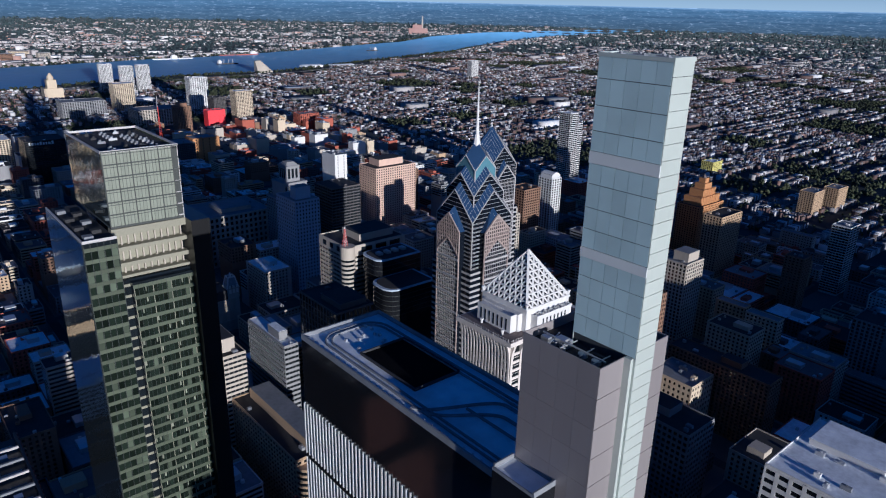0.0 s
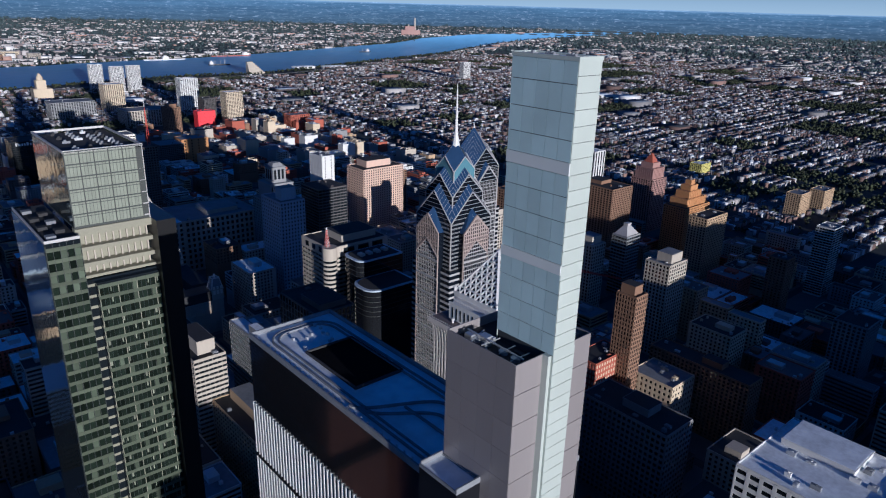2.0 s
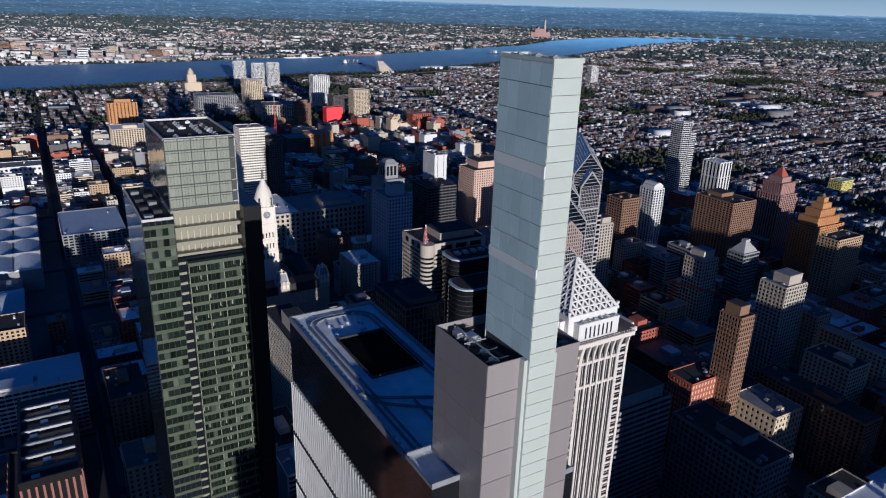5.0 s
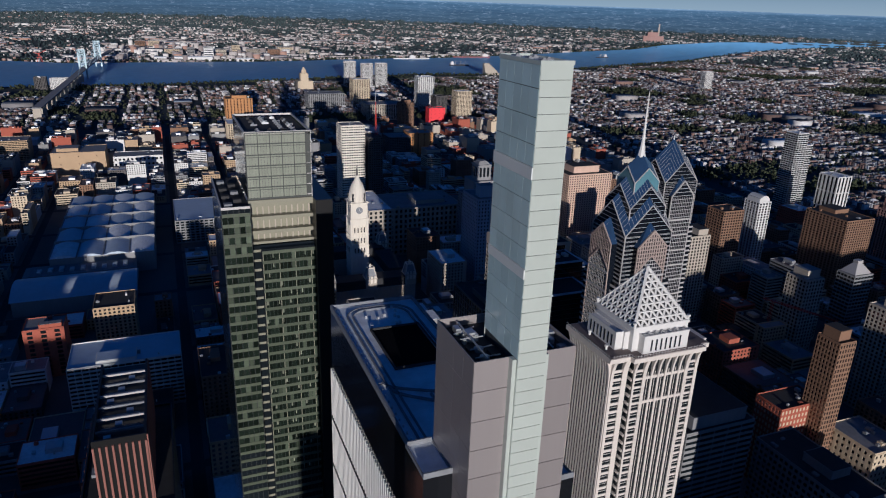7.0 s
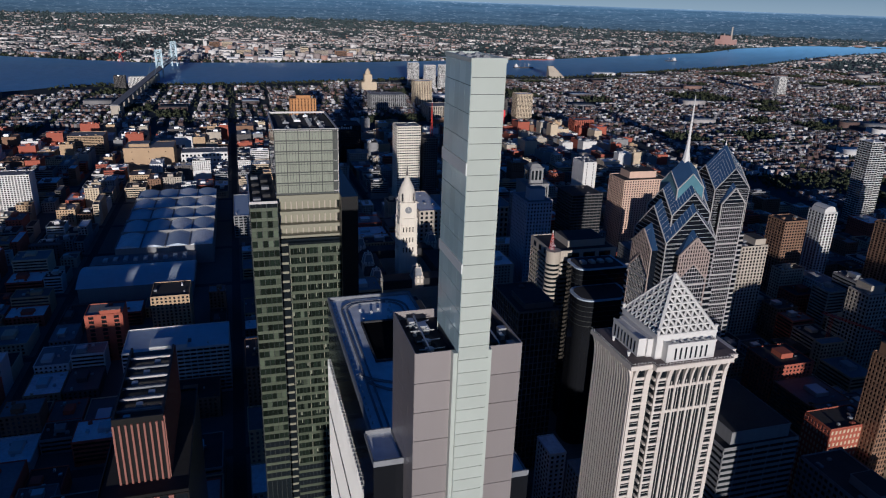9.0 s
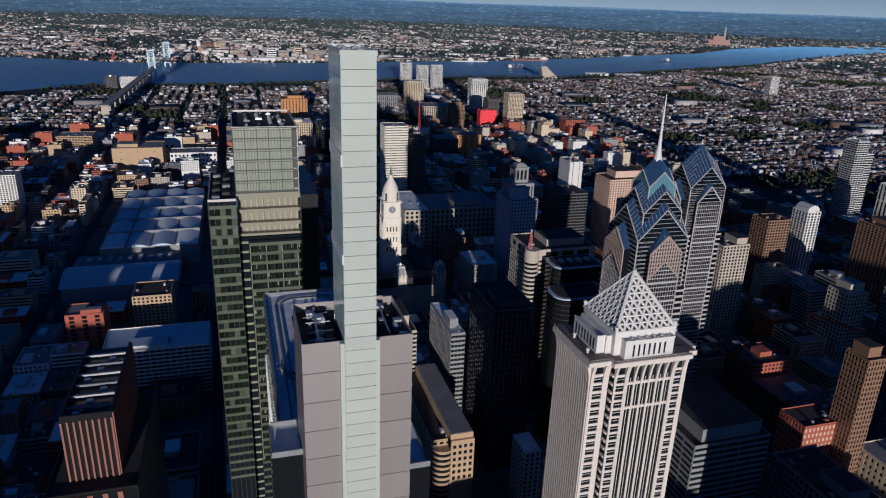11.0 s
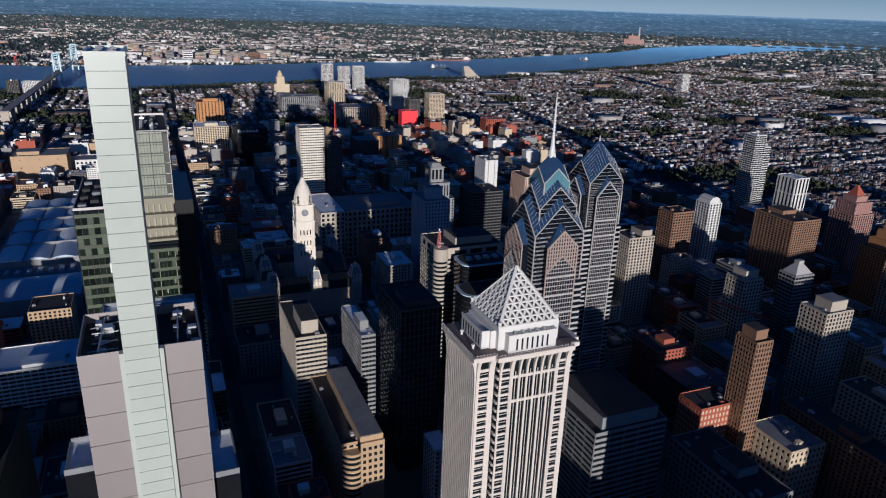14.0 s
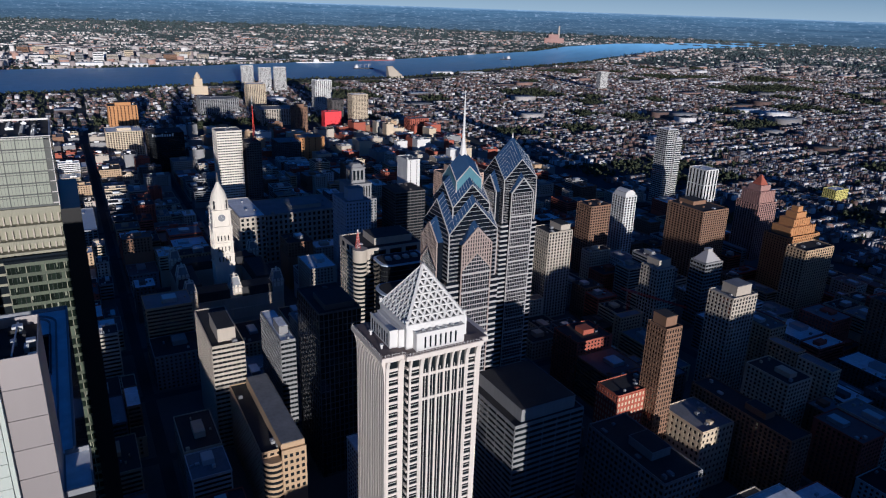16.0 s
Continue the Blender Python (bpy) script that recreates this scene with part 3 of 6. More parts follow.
    well.box(hx0 + .3, hx1 - .3, hy0, hy0 + .3, zt - .9, zt - .3).box(hx0 + .3, hx1 - .3, hy1 - .3, hy1, zt - .9, zt - .3)
    part("well_curb", well, ROOFD, slab)
    # black sheet put in for the darkness of the recessed well
    part("well_cover", Shape().box(hx0 + .3, hx1 - .3, hy0 + .3, hy1 - .3, zt - 1.19, zt - .75), MATT, slab, "matt black sheet standing for the dark roof well")
    rim = Shape()
    rim.box(x0 - .1, x0 + .3, y0, y1, zt - 1.2, zt).box(x1 - .3, x1 + .1, y0, y1, zt - 1.2, zt).box(x0 + .3, x1 - .3, y1 - .3, y1 + .1, zt - 1.2, zt - .02)
    part("parapet", rim, ROOFG, slab)
    def track(inset, r, w, ya, wave=False):
        pts = [(x0 + inset, ya)]
        pts += [(x0 + inset + r - r * math.cos(a), y1 - inset - r + r * math.sin(a)) for a in np.linspace(0, math.pi / 2, 8)]
        pts += [(x1 - inset - r + r * math.sin(a), y1 - inset - r + r * math.cos(a)) for a in np.linspace(0, math.pi / 2, 8)]
        pts += [(x1 - inset, ya)]
        s = Shape()
        for a, b in zip(pts, pts[1:]):
            s.bar((*a, zt - .7), (*b, zt - .7), w, .4)
        return s
    part("roof_track", track(2.4, 5.0, .35, y0), ROOFG, slab)
    part("roof_track", track(3.6, 4.2, .3, y0), ROOFG, slab)
    def wave(xa, xb, ya, yb):
        s, n = Shape(), 14
        pts = [(xa + (xb - xa) * (.5 - .5 * math.cos(math.pi * i / n)), ya + (yb - ya) * i / n) for i in range(n + 1)]
        for a, b in zip(pts, pts[1:]):
            s.bar((*a, zt - .7), (*b, zt - .7), .5, .4)
        return s
    part("roof_track", wave(66.5, 80.5, 86.5, 76), ROOFG, slab)
    part("roof_track", wave(67.5, 77.5, 84.0, 73), ROOFG, slab)
    part("roof_walk", Shape().box(80.2, 80.8, 62, 76, zt - .9, zt - .55).box(77.2, 77.8, 62, 73, zt - .9, zt - .55).box(74, 74.5, 62, 80, zt - .9, zt - .6), ROOFG, slab)
    for i in range(10):
        gx, gy = rnd.uniform(71, 82), rnd.uniform(110, 119)
        part("roof_unit", Shape().box(gx, gx + .5, gy, gy + .7, zt - .9, zt - .3), METAL, slab)
    for i in range(58):                                # dark roof-edge lamps along the parapet
        if i % 2:
            part("edge_stud", Shape().box(x0 + .9, x0 + 1.15, y0 + i * 1.05, y0 + i * 1.05 + .25, zt - .9, zt - .45), METAL, slab)
    z, n = 262.0, 47                                   # white fins on the north wall in tiers
    for tier in range(4):
        lo = z - 13.4
        for i in range(n):
            y = y1 - .2 - i * 1.3
            piece("fin", WHITE, slab, x0 - .19, y, (z + lo) / 2, .38, .34, z - lo)
        piece("sill_band", BLACK, slab, x0 - .2, (y0 + y1) / 2, lo - .5, .4, y1 - y0, .8)
        z = lo - 1.0
    lowf = Shape()
    for i in range(n):
        lowf.box(x0 - .7, x0, y1 - .37 - i * 1.3, y1 - .03 - i * 1.3, 40, z)
    tagged(part("lower_fins", lowf, WHITE, slab), kind="stuff")
    return t


# ---- green glass tower with a pale crown ----
def crown_tower():
    t = thing("green_glass_tower", "green glass office tower with a tall pale gridded glass crown", "skyscraper")
    x0, x1, y0, y1 = 59.3, 84.7, 244.0, 288.0
    crown = part("crown", Shape().box(x0 + .2, x1 - .2, y0 + .2, y1 - .2, 272, 297.2), MULL, t, "pale green gridded glass crown")
    for r in range(6):
        zh = 298.6 - r * 4.3
        n = 5
        for c in range(n):
            w = (x1 - x0 - 2.4) / n
            for s in range(4):
                piece("crown_panel", CROWNG, crown, x0 + .2 + w * (c + (s + .5) / 4), y0 + .08, zh - 2.15, w / 4 - .12, .3, 4.1)
        piece("mullion", MULL, crown, (x0 + x1) / 2, y0 - .12, zh - .05, x1 - x0, .3, .45)
        piece("mullion", MULL, crown, (x0 + x1) / 2, y0 - .10, zh - 1.0, x1 - x0, .2, .2)
    for c in range(6):
        piece("post", MULL, crown, x0 + .2 + (x1 - x0 - 2.4) / 5 * c, y0 - .2, 285.5, .3, .35, 26)
    corner = Shape()
    for r in range(7):
        corner.box(x1 - 2.1, x1, y0 - .1, y0 + .2, 273 + r * 4.2, 273.4 + r * 4.2)
    corner.box(x1 - .25, x1, y0 - .12, y0 + .15, 272, 298)
    part("corner_frame", corner, SILVER, crown)
    part("north_glass", Shape().box(x0 - .02, x0 + .2, y0 + .1, y1, 273, 298.5), MIRROR, crown, "mirror-like green side glass")
    part("south_glass", Shape().box(x1 - .2, x1 + .02, y0 + .1, y1, 273, 298.5), GREENG, crown)
    rim = Shape()
    rim.box(x0 - .1, x1 + .1, y0 - .25, y0 + .4, 298.2, 299).box(x0 - .1, x1 + .1, y1 - .4, y1, 298.2, 299).box(x0 - .1, x0 + .4, y0 + .4, y1 - .4, 298.2, 298.95).box(x1 - .4, x1 + .1, y0 + .4, y1 - .4, 298.2, 298.95)
    part("crown_rim", rim, SILVER, crown)
    part("crown_deck", Shape().box(x0 + .4, x1 - .4, y0 + .4, y1 - .4, 297.2, 297.5), ROOFD, crown)
    rnd = random.Random(5)
    for i in range(9):
        gy = y0 + 4 + i * 4.2
        for gx in (x0 + 5, x0 + 10, x0 + 15, x0 + 19):
            if rnd.random() < .75:
                part("roof_fan", Shape().box(gx, gx + rnd.uniform(1.2, 3.2), gy, gy + rnd.uniform(.5, 1.2), 297.5, 298.3).round(gx + 1, gy + .6, .5, 298.3, 298.8, 10), rnd.choice((METAL, ROOFG, ROOFG, ROOFD)), crown)
    # body with floors
    part("body", Shape().box(x0, x1, y0, y1, 0, 253).box(x0 + 3, x1, y0 + 4, y1, 253, 272), GLASSD, t)
    part("north_wing", Shape().box(48.5, x0, 238, y1, 0, 270.5), GLASSD, t)
    # the south wing's black also holds the blade tower's shadow on it
    part("south_wing", Shape().box(x1, 91.5, 238, y1, 0, 272), BLACK, t, "south wing blackened for shade")
    part("wing_roof", Shape().box(48.8, x0 - .2, 238.3, y1, 270.5, 270.7), ROOFD, t)
    wr = Shape().box(48.5, x0, 238, 238.4, 270.5, 271.5).box(48.5, 48.9, 238.4, y1, 270.5, 271.5)
    part("wing_parapet", wr, SILVER, t)
    for i in range(7):
        part("roof_unit", Shape().box(50 + (i % 2) * 4, 53 + (i % 2) * 4, 241 + i * 6, 244 + i * 6, 270.7, 271.9), ROOFG if i % 3 == 0 else ROOFD, t)
    for zc, zh in ((270.6, 2.6), (264.4, 1.5), (258.6, 1.5), (254.2, 1.0)):   # open upper floors
        piece("floor_slab", SLABTAN, t, (x0 + x1) / 2, y0 + 1.5, zc, x1 - x0, 3.6, zh)
    for zc in (267.6, 261.6, 256.4):
        for i in range(11):
            piece("column", LIME, t, x0 + 1.2 + i * 2.3, y0 + 2.5, zc, .45, .5, 5.0)
    part("inner_wall", Shape().box(x0 + .5, x1 - .5, y0 + 3.6, y0 + 3.98, 253, 272), SLABTAN, t)
    # projecting bay
    part("bay", Shape().box(63.2, x1 - .2, 241.6, y0, 0, 251.5).box(63.0, x1, 241.4, y0, 251.5, 252.2), GLASSD, t)
    z, k = 251.2, 0
    while z > 120:
        own = k < 26
        piece("spandrel", SPANG, t, (63.2 + x1) / 2, 241.5, z - .65, x1 - 63.2, .22, 1.35)
        piece("spandrel", SPANG, t, 53.9, 237.9, z + 17, 10.6, .22, 1.35)
        piece("spandrel", SLABTAN, t, 61.2, y0 - .05, z - .4, 3.6, .3, 1.0)
        for i in range(13):
            x = 63.6 + i * 1.62
            if own:
                q = rnd.random()
                piece("pane", GREENG if q < .07 else GREEND, t, x + .81, 241.56, z - 2.75, 1.56, .06, 2.8)
                if q > .9:
                    piece("blind", BLIND, t, x + rnd.uniform(.3, .8), 241.5, z - 2.2, rnd.uniform(.3, .8), .05, 1.7)
                if i in (0, 4, 8, 12):
                    piece("post", SLABTAN, t, x - .1, 241.5, z - 2.75, .3, .08, 2.8)
        for i in range(5):
            if own:
                piece("pane", GREEND if rnd.random() < .8 else GREENG, t, 49.6 + i * 2.12, 237.95, z + 14.9, 2.0, .06, 2.7)
        z, k = z - 4.15, k + 1
    fl = Shape()
    while z > 5:
        fl.box(63.2, x1, 241.4, 241.6, z - 1.3, z).box(48.6, 59.1, 237.8, 238, z - 1.3, z)
        z -= 4.15
    part("lower_spandrels", fl, GREENG, t)
    mul = Shape()
    for i in range(14):
        mul.box(63.3 + i * 1.62, 63.38 + i * 1.62, 241.3, 241.42, 60, 251.4)
    for i in range(6):
        mul.box(48.6 + i * 2.12, 48.72 + i * 2.12, 237.7, 237.8, 60, 270.4)
    part("mullions", mul, MULL, t)
    part("north_curtain", Shape().box(48.3, 48.5, 238, y1, 20, 270.4), MIRROR, t, "mirror-like north glass wall")
    return t


# ---- pale granite tower with a latticed pyramid ----
def pyramid_tower():
    t = thing("pyramid_topped_tower", "pale granite tower with vertical ribs and a latticed white pyramid", "skyscraper")
    cx0, cx1, cy0, cy1 = 193.0, 238.5, 179.8, 210.0
    part("core", Shape().box(cx0, cx1, cy0, cy1, 0, 212), GLASSD, t)
    part("west_bay", Shape().box(202.4, 235.0, 177.2, cy0, 0, 212), GLASSD, t)
    wall, panes = Shape(), []
    # west bay: paired narrow windows between ribs, with stacked windows at both ends
    n = 6
    for i in range(n + 1):
        rib(wall, 208.4 + i * 21.2 / n, 177.2, "W", .95)
        if i < n:
            wall.box(208.4 + (i + .5) * 21.2 / n - .12, 208.4 + (i + .5) * 21.2 / n + .12, 176.98, 177.2, 0, 205)
    for a, b in ((202.4, 203.4), (207.2, 208.0), (230.0, 230.8), (234.2, 235.0)):
        wall.box(a, b, 176.7, 177.2, 0, 205)
        rib(wall, (a + b) / 2, 177.2, "W", b - a)
    for k in range(46):
        z = 207 - k * 3.9
        if z < 20:
            break
        for a, b in ((203.4, 207.2), (230.8, 234.2)):
            wall.box(a, b, 176.8, 177.2, z - 1.1, z)
            wall.box(a, b, 176.95, 177.2, z - 2.45, z - 2.25)
        if k in (1, 4):
            wall.box(208.0, 230.0, 176.85, 177.2, z - 1.3, z)
    # corner piers
    for a, b in ((cx0, cx0 + 1.4), (cx0 + 5.6, 202.4 - 1.2), (235.0 + .2, cx1)):
        wall.box(a, b, cy0 - .5, cy0, 0, 206)
        rib(wall, (a + b) / 2, cy0, "W", b - a)
    for k in range(46):
        z = 207 - k * 3.9
        if z < 20:
            break
        wall.box(cx0 + 1.4, cx0 + 5.6, cy0 - .4, cy0, z - 1.3, z)
        wall.box(cx0 + 1.4, cx0 + 5.6, cy0 - .25, cy0, z - 2.5, z - 2.3)
        wall.box(201.9, 202.4, 177.3, cy0, z - 1.2, z)
        wall.box(cx0 - .3, cx0, cy0 + .3, 184, z - .8, z)
        wall.box(cx0 - .3, cx0, 206, cy1, z - .8, z)
    for da, za, zb in ((1.0, 209.4, 210.5), (1.8, 210.5, 211.6)):   # coved cornice behind the ribs
        wall.box(cx0 - da, cx0, cy0, cy1, za, zb).box(202.4, 235.0, 177.2 - da, 177.2, za + 1.2, zb + (0 if zb > 211 else 1.2)).box(cx0, 202.4, cy0 - da, cy0, za + 1.2, zb + (0 if zb > 211 else 1.2))
    for i in range(16):
        rib(wall, cy0 + .4 + i * 1.96, cx0, "N", .8 if 1 < i < 14 else 1.0)
    part("wall", wall, GRANITE, t, "ribbed pale granite wall")
    for i in range(n):                                 # window strips between the ribs
        for k in range(15):
            for q in (.28, .72):
                piece("window", GLASSD, t, 208.4 + (i + q) * 21.2 / n, 177.12, 201.2 - k * 3.9, 1.15, .1, 3.1)
    deck = Shape()
    deck.box(190.6, 241, 177.6, 212, 211.6, 213.6).box(200.4, 237.2, 174.9, 177.6, 211.6, 213.6)
    deck.box(241, 243, 181.5, 208, 211.6, 213.6)
    part("deck", deck, GRANITE, t)
    dk = Shape().box(191.2, 240.4, 178.2, 211.4, 213.6, 213.8).box(201, 236.6, 175.5, 178.2, 213.6, 213.8)
    part("deck_roofing", dk, ROOFB, t)
    rail = Shape()
    for a, b in (((190.7, 177.7), (190.7, 211.9)), ((190.7, 177.7), (200.5, 177.7)), ((200.5, 175), (200.5, 177.7)), ((200.5, 175), (237, 175))):
        rail.bar((*a, 214.7), (*b, 214.7), .12)
        d = Vector(b) - Vector(a)
        for i in range(int(d.length / 1.5) + 1):
            p = Vector(a) + d * (i * 1.5 / d.length)
            rail.bar((p.x, p.y, 213.6), (p.x, p.y, 215.2), .14)
    part("railing", rail, SILVER, t)
    mid = Shape()
    mid.box(203.0, 230.8, 181.0, 208.4, 213.8, 224.2).box(200.6, 233.2, 183.5, 206, 213.8, 222)
    mid.box(206.0, 228.6, 177.4, 181, 213.8, 221.2).box(205.8, 228.8, 177.2, 177.8, 221.2, 222).box(205.8, 206.4, 177.8, 181, 221.2, 221.95).box(228.2, 228.8, 177.8, 181, 221.2, 221.95)
    mid.box(197.0, 200.6, 184.5, 205, 213.8, 221.2).box(196.8, 200.6, 184.3, 184.9, 221.2, 222).box(196.8, 197.4, 184.9, 205, 221.2, 221.95)
    mid.box(202.6, 231.2, 180.6, 208.8, 223.6, 224.4)
    part("upper_storey", mid, WHITE, t, "white stone pyramid base")
    for i in range(7):
        piece("slot_window", GLASSD, t, 210.0 + i * 2.4, 177.36, 217.3, .8, .1, 5.2)
        piece("slot_window", GLASSD, t, 196.95, 187.0 + i * 2.6, 217.3, .1, .8, 5.2)
    for i in range(5):
        part("roof_fan", Shape().round(210 + i * 3.4, 179.4, .8, 221.2, 222.2, 12), METAL, t)
    for x, y in ((203.2, 181.2), (203.2, 208.2), (230.6, 181.2), (199, 190), (195, 200), (194, 186)):
        part("dish", Shape().round(x, y, .5, 213.8 if x < 203 else 224.2, 226.0 if x > 203 else 215.2, 8).round(x, y, .8, 226.0 if x > 203 else 215.2, 226.8 if x > 203 else 216, 8), WHITE, t)
    # pyramid
    tip, z0 = Vector((216.9, 194.7, 244.8)), 224.4
    c = [Vector(p) for p in ((203.2, 181.2, z0), (230.6, 181.2, z0), (230.6, 208.2, z0), (203.2, 208.2, z0))]
    inner = Shape().poly([p + (tip - p) * .0 + Vector((0, 0, -1.0)) for p in c] + [tip + Vector((0, 0, -1.6))], [(0, 1, 4), (1, 2, 4), (2, 3, 4), (3, 0, 4)])
    pyr = part("pyramid", inner, ROOFD, t, "pyramid roof behind a white lattice")
    rows = 8
    for a, b in ((c[0], c[1]), (c[3], c[0]), (c[1], c[2]), (c[2], c[3])):
        s = Shape()
        P = lambda r, q: (a + (b - a) * q) * (1 - r) + tip * r
        m = Vector(((a + b) / 2 - Vector((216.9, 194.7, z0))))
        out = Vector((m.x, m.y, m.length * .65)).normalized() * .1
        for r in range(rows):
            lo, hi, k = r / rows, (r + 1) / rows, rows - r
            s.bar(P(lo, 0) + out, P(lo, 1) + out, .95, .6)
            for i in range(k):
                s.bar(P(lo, i / k) + out, P(hi, min(1, i / max(1, k - 1))) + out if k > 1 else tip, .82, .7)
                s.bar(P(lo, (i + 1) / k) + out, P(hi, min(1, i / max(1, k - 1))) + out if k > 1 else tip, .82, .7)
        part("lattice", s, WHITE, pyr)
    hips = Shape()
    for p in c:
        hips.bar(p, tip, 1.1)
    part("hips", hips, WHITE, pyr)
    part("finial", Shape().round(tip.x, tip.y, .7, 244.2, 245.4, 8), WHITE, pyr)
    return t


def rib(s, u, face, side, w):
    """An upright rib that flares outward under the deck."""
    prof = [(0, .55), (200, .55), (205, .75), (208, 1.15), (210, 1.7), (211.6, 2.3)]
    for (za, da), (zb, db) in zip(prof, prof[1:]):
        h = w / 2
        if side == "W":
            p = [(u - h, face - da, za), (u + h, face - da, za), (u + h, face, za), (u - h, face, za), (u - h, face - db, zb), (u + h, face - db, zb), (u + h, face, zb), (u - h, face, zb)]
        else:
            p = [(face - da, u - h, za), (face, u - h, za), (face, u + h, za), (face - da, u + h, za), (face - db, u - h, zb), (face, u - h, zb), (face, u + h, zb), (face - db, u + h, zb)]
        s.poly(p, [(0, 1, 5, 4), (1, 2, 6, 5), (2, 3, 7, 6), (3, 0, 4, 7)])


# ---- twin towers with stacked gables ----
def helm(s, cx, cy, L, z0, e, m, roof=1):
    """A square block under four gables whose ridges climb to one tip: four rhombic roof planes."""
    c = [(cx - L, cy - L), (cx + L, cy - L), (cx + L, cy + L), (cx - L, cy + L)]
    g = [(cx, cy - L), (cx + L, cy), (cx, cy + L), (cx - L, cy)]
    p = [(*q, z0) for q in c] + [(*q, e) for q in c] + [(*q, m) for q in g] + [(cx, cy, 2 * m - e)]
    s.poly(p, [(0, 1, 5, 8, 4), (1, 2, 6, 9, 5), (2, 3, 7, 10, 6), (3, 0, 4, 11, 7), (3, 2, 1, 0)], 0)
    for f in ((4, 8, 12, 11), (5, 9, 12, 8), (6, 10, 12, 9), (7, 11, 12, 10)):
        s.poly_add(len(s.v) - 13, f, roof)
    return s


def four_ways(cx, cy):
    """For each side of a tower: a function from (outwards, along, height) to a place."""
    for ox, oy, ax, ay in ((0, -1, 1, 0), (-1, 0, 0, -1), (1, 0, 0, 1), (0, 1, -1, 0)):
        yield lambda d, q, z, ox=ox, oy=oy, ax=ax, ay=ay: Vector((cx + ox * d + ax * q, cy + oy * d + ay * q, z))


def gable_tower(label, cx, cy, tiers, bay, spire, rose=False):
    """tiers: (half width, wall foot, eave, apex) from the widest up; bay: (half width, reach, eave, apex) of the projecting bays."""
    t = thing("gabled_glass_tower", label, "skyscraper")
    half, body_top = tiers[0][0], tiers[0][2]
    bw, reach, be, bm = bay
    part("core", Shape().box(cx - half, cx + half, cy - half, cy + half, 0, tiers[0][1]), GLASSB, t, "dark blue glass core")
    foot = half + 1.6                                  # the corners step outward lower down
    part("lower_body", Shape().box(cx - foot, cx + foot, cy - foot, cy + foot, 0, be - 26), GLASSB, t)
    for i, (L, z0, e, m) in enumerate(tiers):
        gb = part("gable", helm(Shape(), cx, cy, L, z0, e, m), [TEAL if rose and i == 2 else GLASSB, GLASSROOF], t, "stacked glass gable roof")
        trim, bars = Shape(), Shape()
        for at in four_ways(cx, cy):
            for q in (-1, 1):
                trim.bar(at(L + .05, q * L, e), at(L + .05, 0, m + .1), .55, .55)
                for j in range(1, 9):                  # glazing bars climbing with the rhombic planes
                    f = j / 9
                    bars.bar(at(L, q * L * (1 - f), e + (m - e) * f + .12), at(L * (1 - f), q * L * (1 - f), e + 2 * (m - e) * f + .12), .11, .11)
                trim.bar(at(L + .03, q * (L - .2), z0), at(L + .03, q * (L - .2), e), .4)
            z = z0 + 1.2
            while z < m - 1.5:                         # floor lines on the gable wall
                hw = L if z < e else L * (m - z) / (m - e)
                bars.bar(at(L + .08, -hw, z), at(L + .08, hw, z), .2, .22)
                z += 2.9
        part("gable_trim", trim, SILVER, gb)
        if not (rose and i == 2):
            part("glazing_bar", bars, SILVER, gb)
    for at in four_ways(cx, cy):
        rise = (bm - be) / bw * (reach - half)
        s = Shape()
        p = [at(reach, -bw, 0), at(reach, bw, 0), at(reach, bw, be), at(reach, 0, bm), at(reach, -bw, be),
             at(half, -bw, 0), at(half, bw, 0), at(half, bw, be), at(half - 1, 0, bm + rise), at(half, -bw, be)]
        s.poly(p, [(0, 1, 2, 3, 4), (1, 6, 7, 2), (5, 0, 4, 9)], 0)
        s.poly_add(len(s.v) - 10, (2, 7, 8, 3), 1).poly_add(len(s.v) - 10, (4, 3, 8, 9), 1)
        b = part("bay", s, [GLASSB, GLASSROOF], t, "projecting bay under a small gable")
        trim, grid = Shape(), Shape()
        warm = ROSE if rose else SILVER
        for q in (-1, 1):
            trim.bar(at(reach + .1, q * bw, be), at(reach + .1, 0, bm), 1.0, .9)
            trim.bar(at(reach + .1, q * bw, 20), at(reach + .1, q * bw, be), .8)
            if rose:
                trim.bar(at(reach + .25, q * bw, be - 17), at(reach + .25, 0, be - 5.5), 1.1, .8)
            for j in range(1, 6):
                f = j / 6
                zz = be + (bm - be) * f + .12
                grid.bar(at(reach, q * bw * (1 - f), zz), at(half - .5, q * bw * (1 - f), zz + rise * (1 - abs(1 - f))), .12, .12)
        z, n = be - 20, 0
        while z > 40:
            grid.bar(at(reach + .15, -bw, z), at(reach + .15, bw, z), 1.3 if n % 4 == 0 else .3, 1.3 if n % 4 == 0 else .5)
            z, n = z - 3.3, n + 1
        for j in range(-5, 6):
            grid.bar(at(reach + .12, j * bw / 6, 40), at(reach + .12, j * bw / 6, be - (6 + 11.5 * abs(j) / 6 if rose else 1)), .22)
        if not rose:
            z = be - 18
            while z < bm - 2:
                hw = bw if z < be else bw * (bm - z) / (bm - be)
                grid.bar(at(reach + .12, -hw, z), at(reach + .12, hw, z), .25, .4)
                z += 3.0
        else:
            for j in range(-5, 6):
                q = j * bw / 6
                top = be + (bm - be) * (1 - abs(q) / bw)
                trim.bar(at(reach + .16, q, be - 6 - 11.5 * abs(q) / bw), at(reach + .16, q, top), .85, .5)
            z = be - 17
            while z < bm - 2:                          # rose rails between the lattice's windows
                hw = bw if z < be else bw * (bm - z) / (bm - be)
                lo = max(0.0, (be - 5.5 - z) / 11.5 * bw)
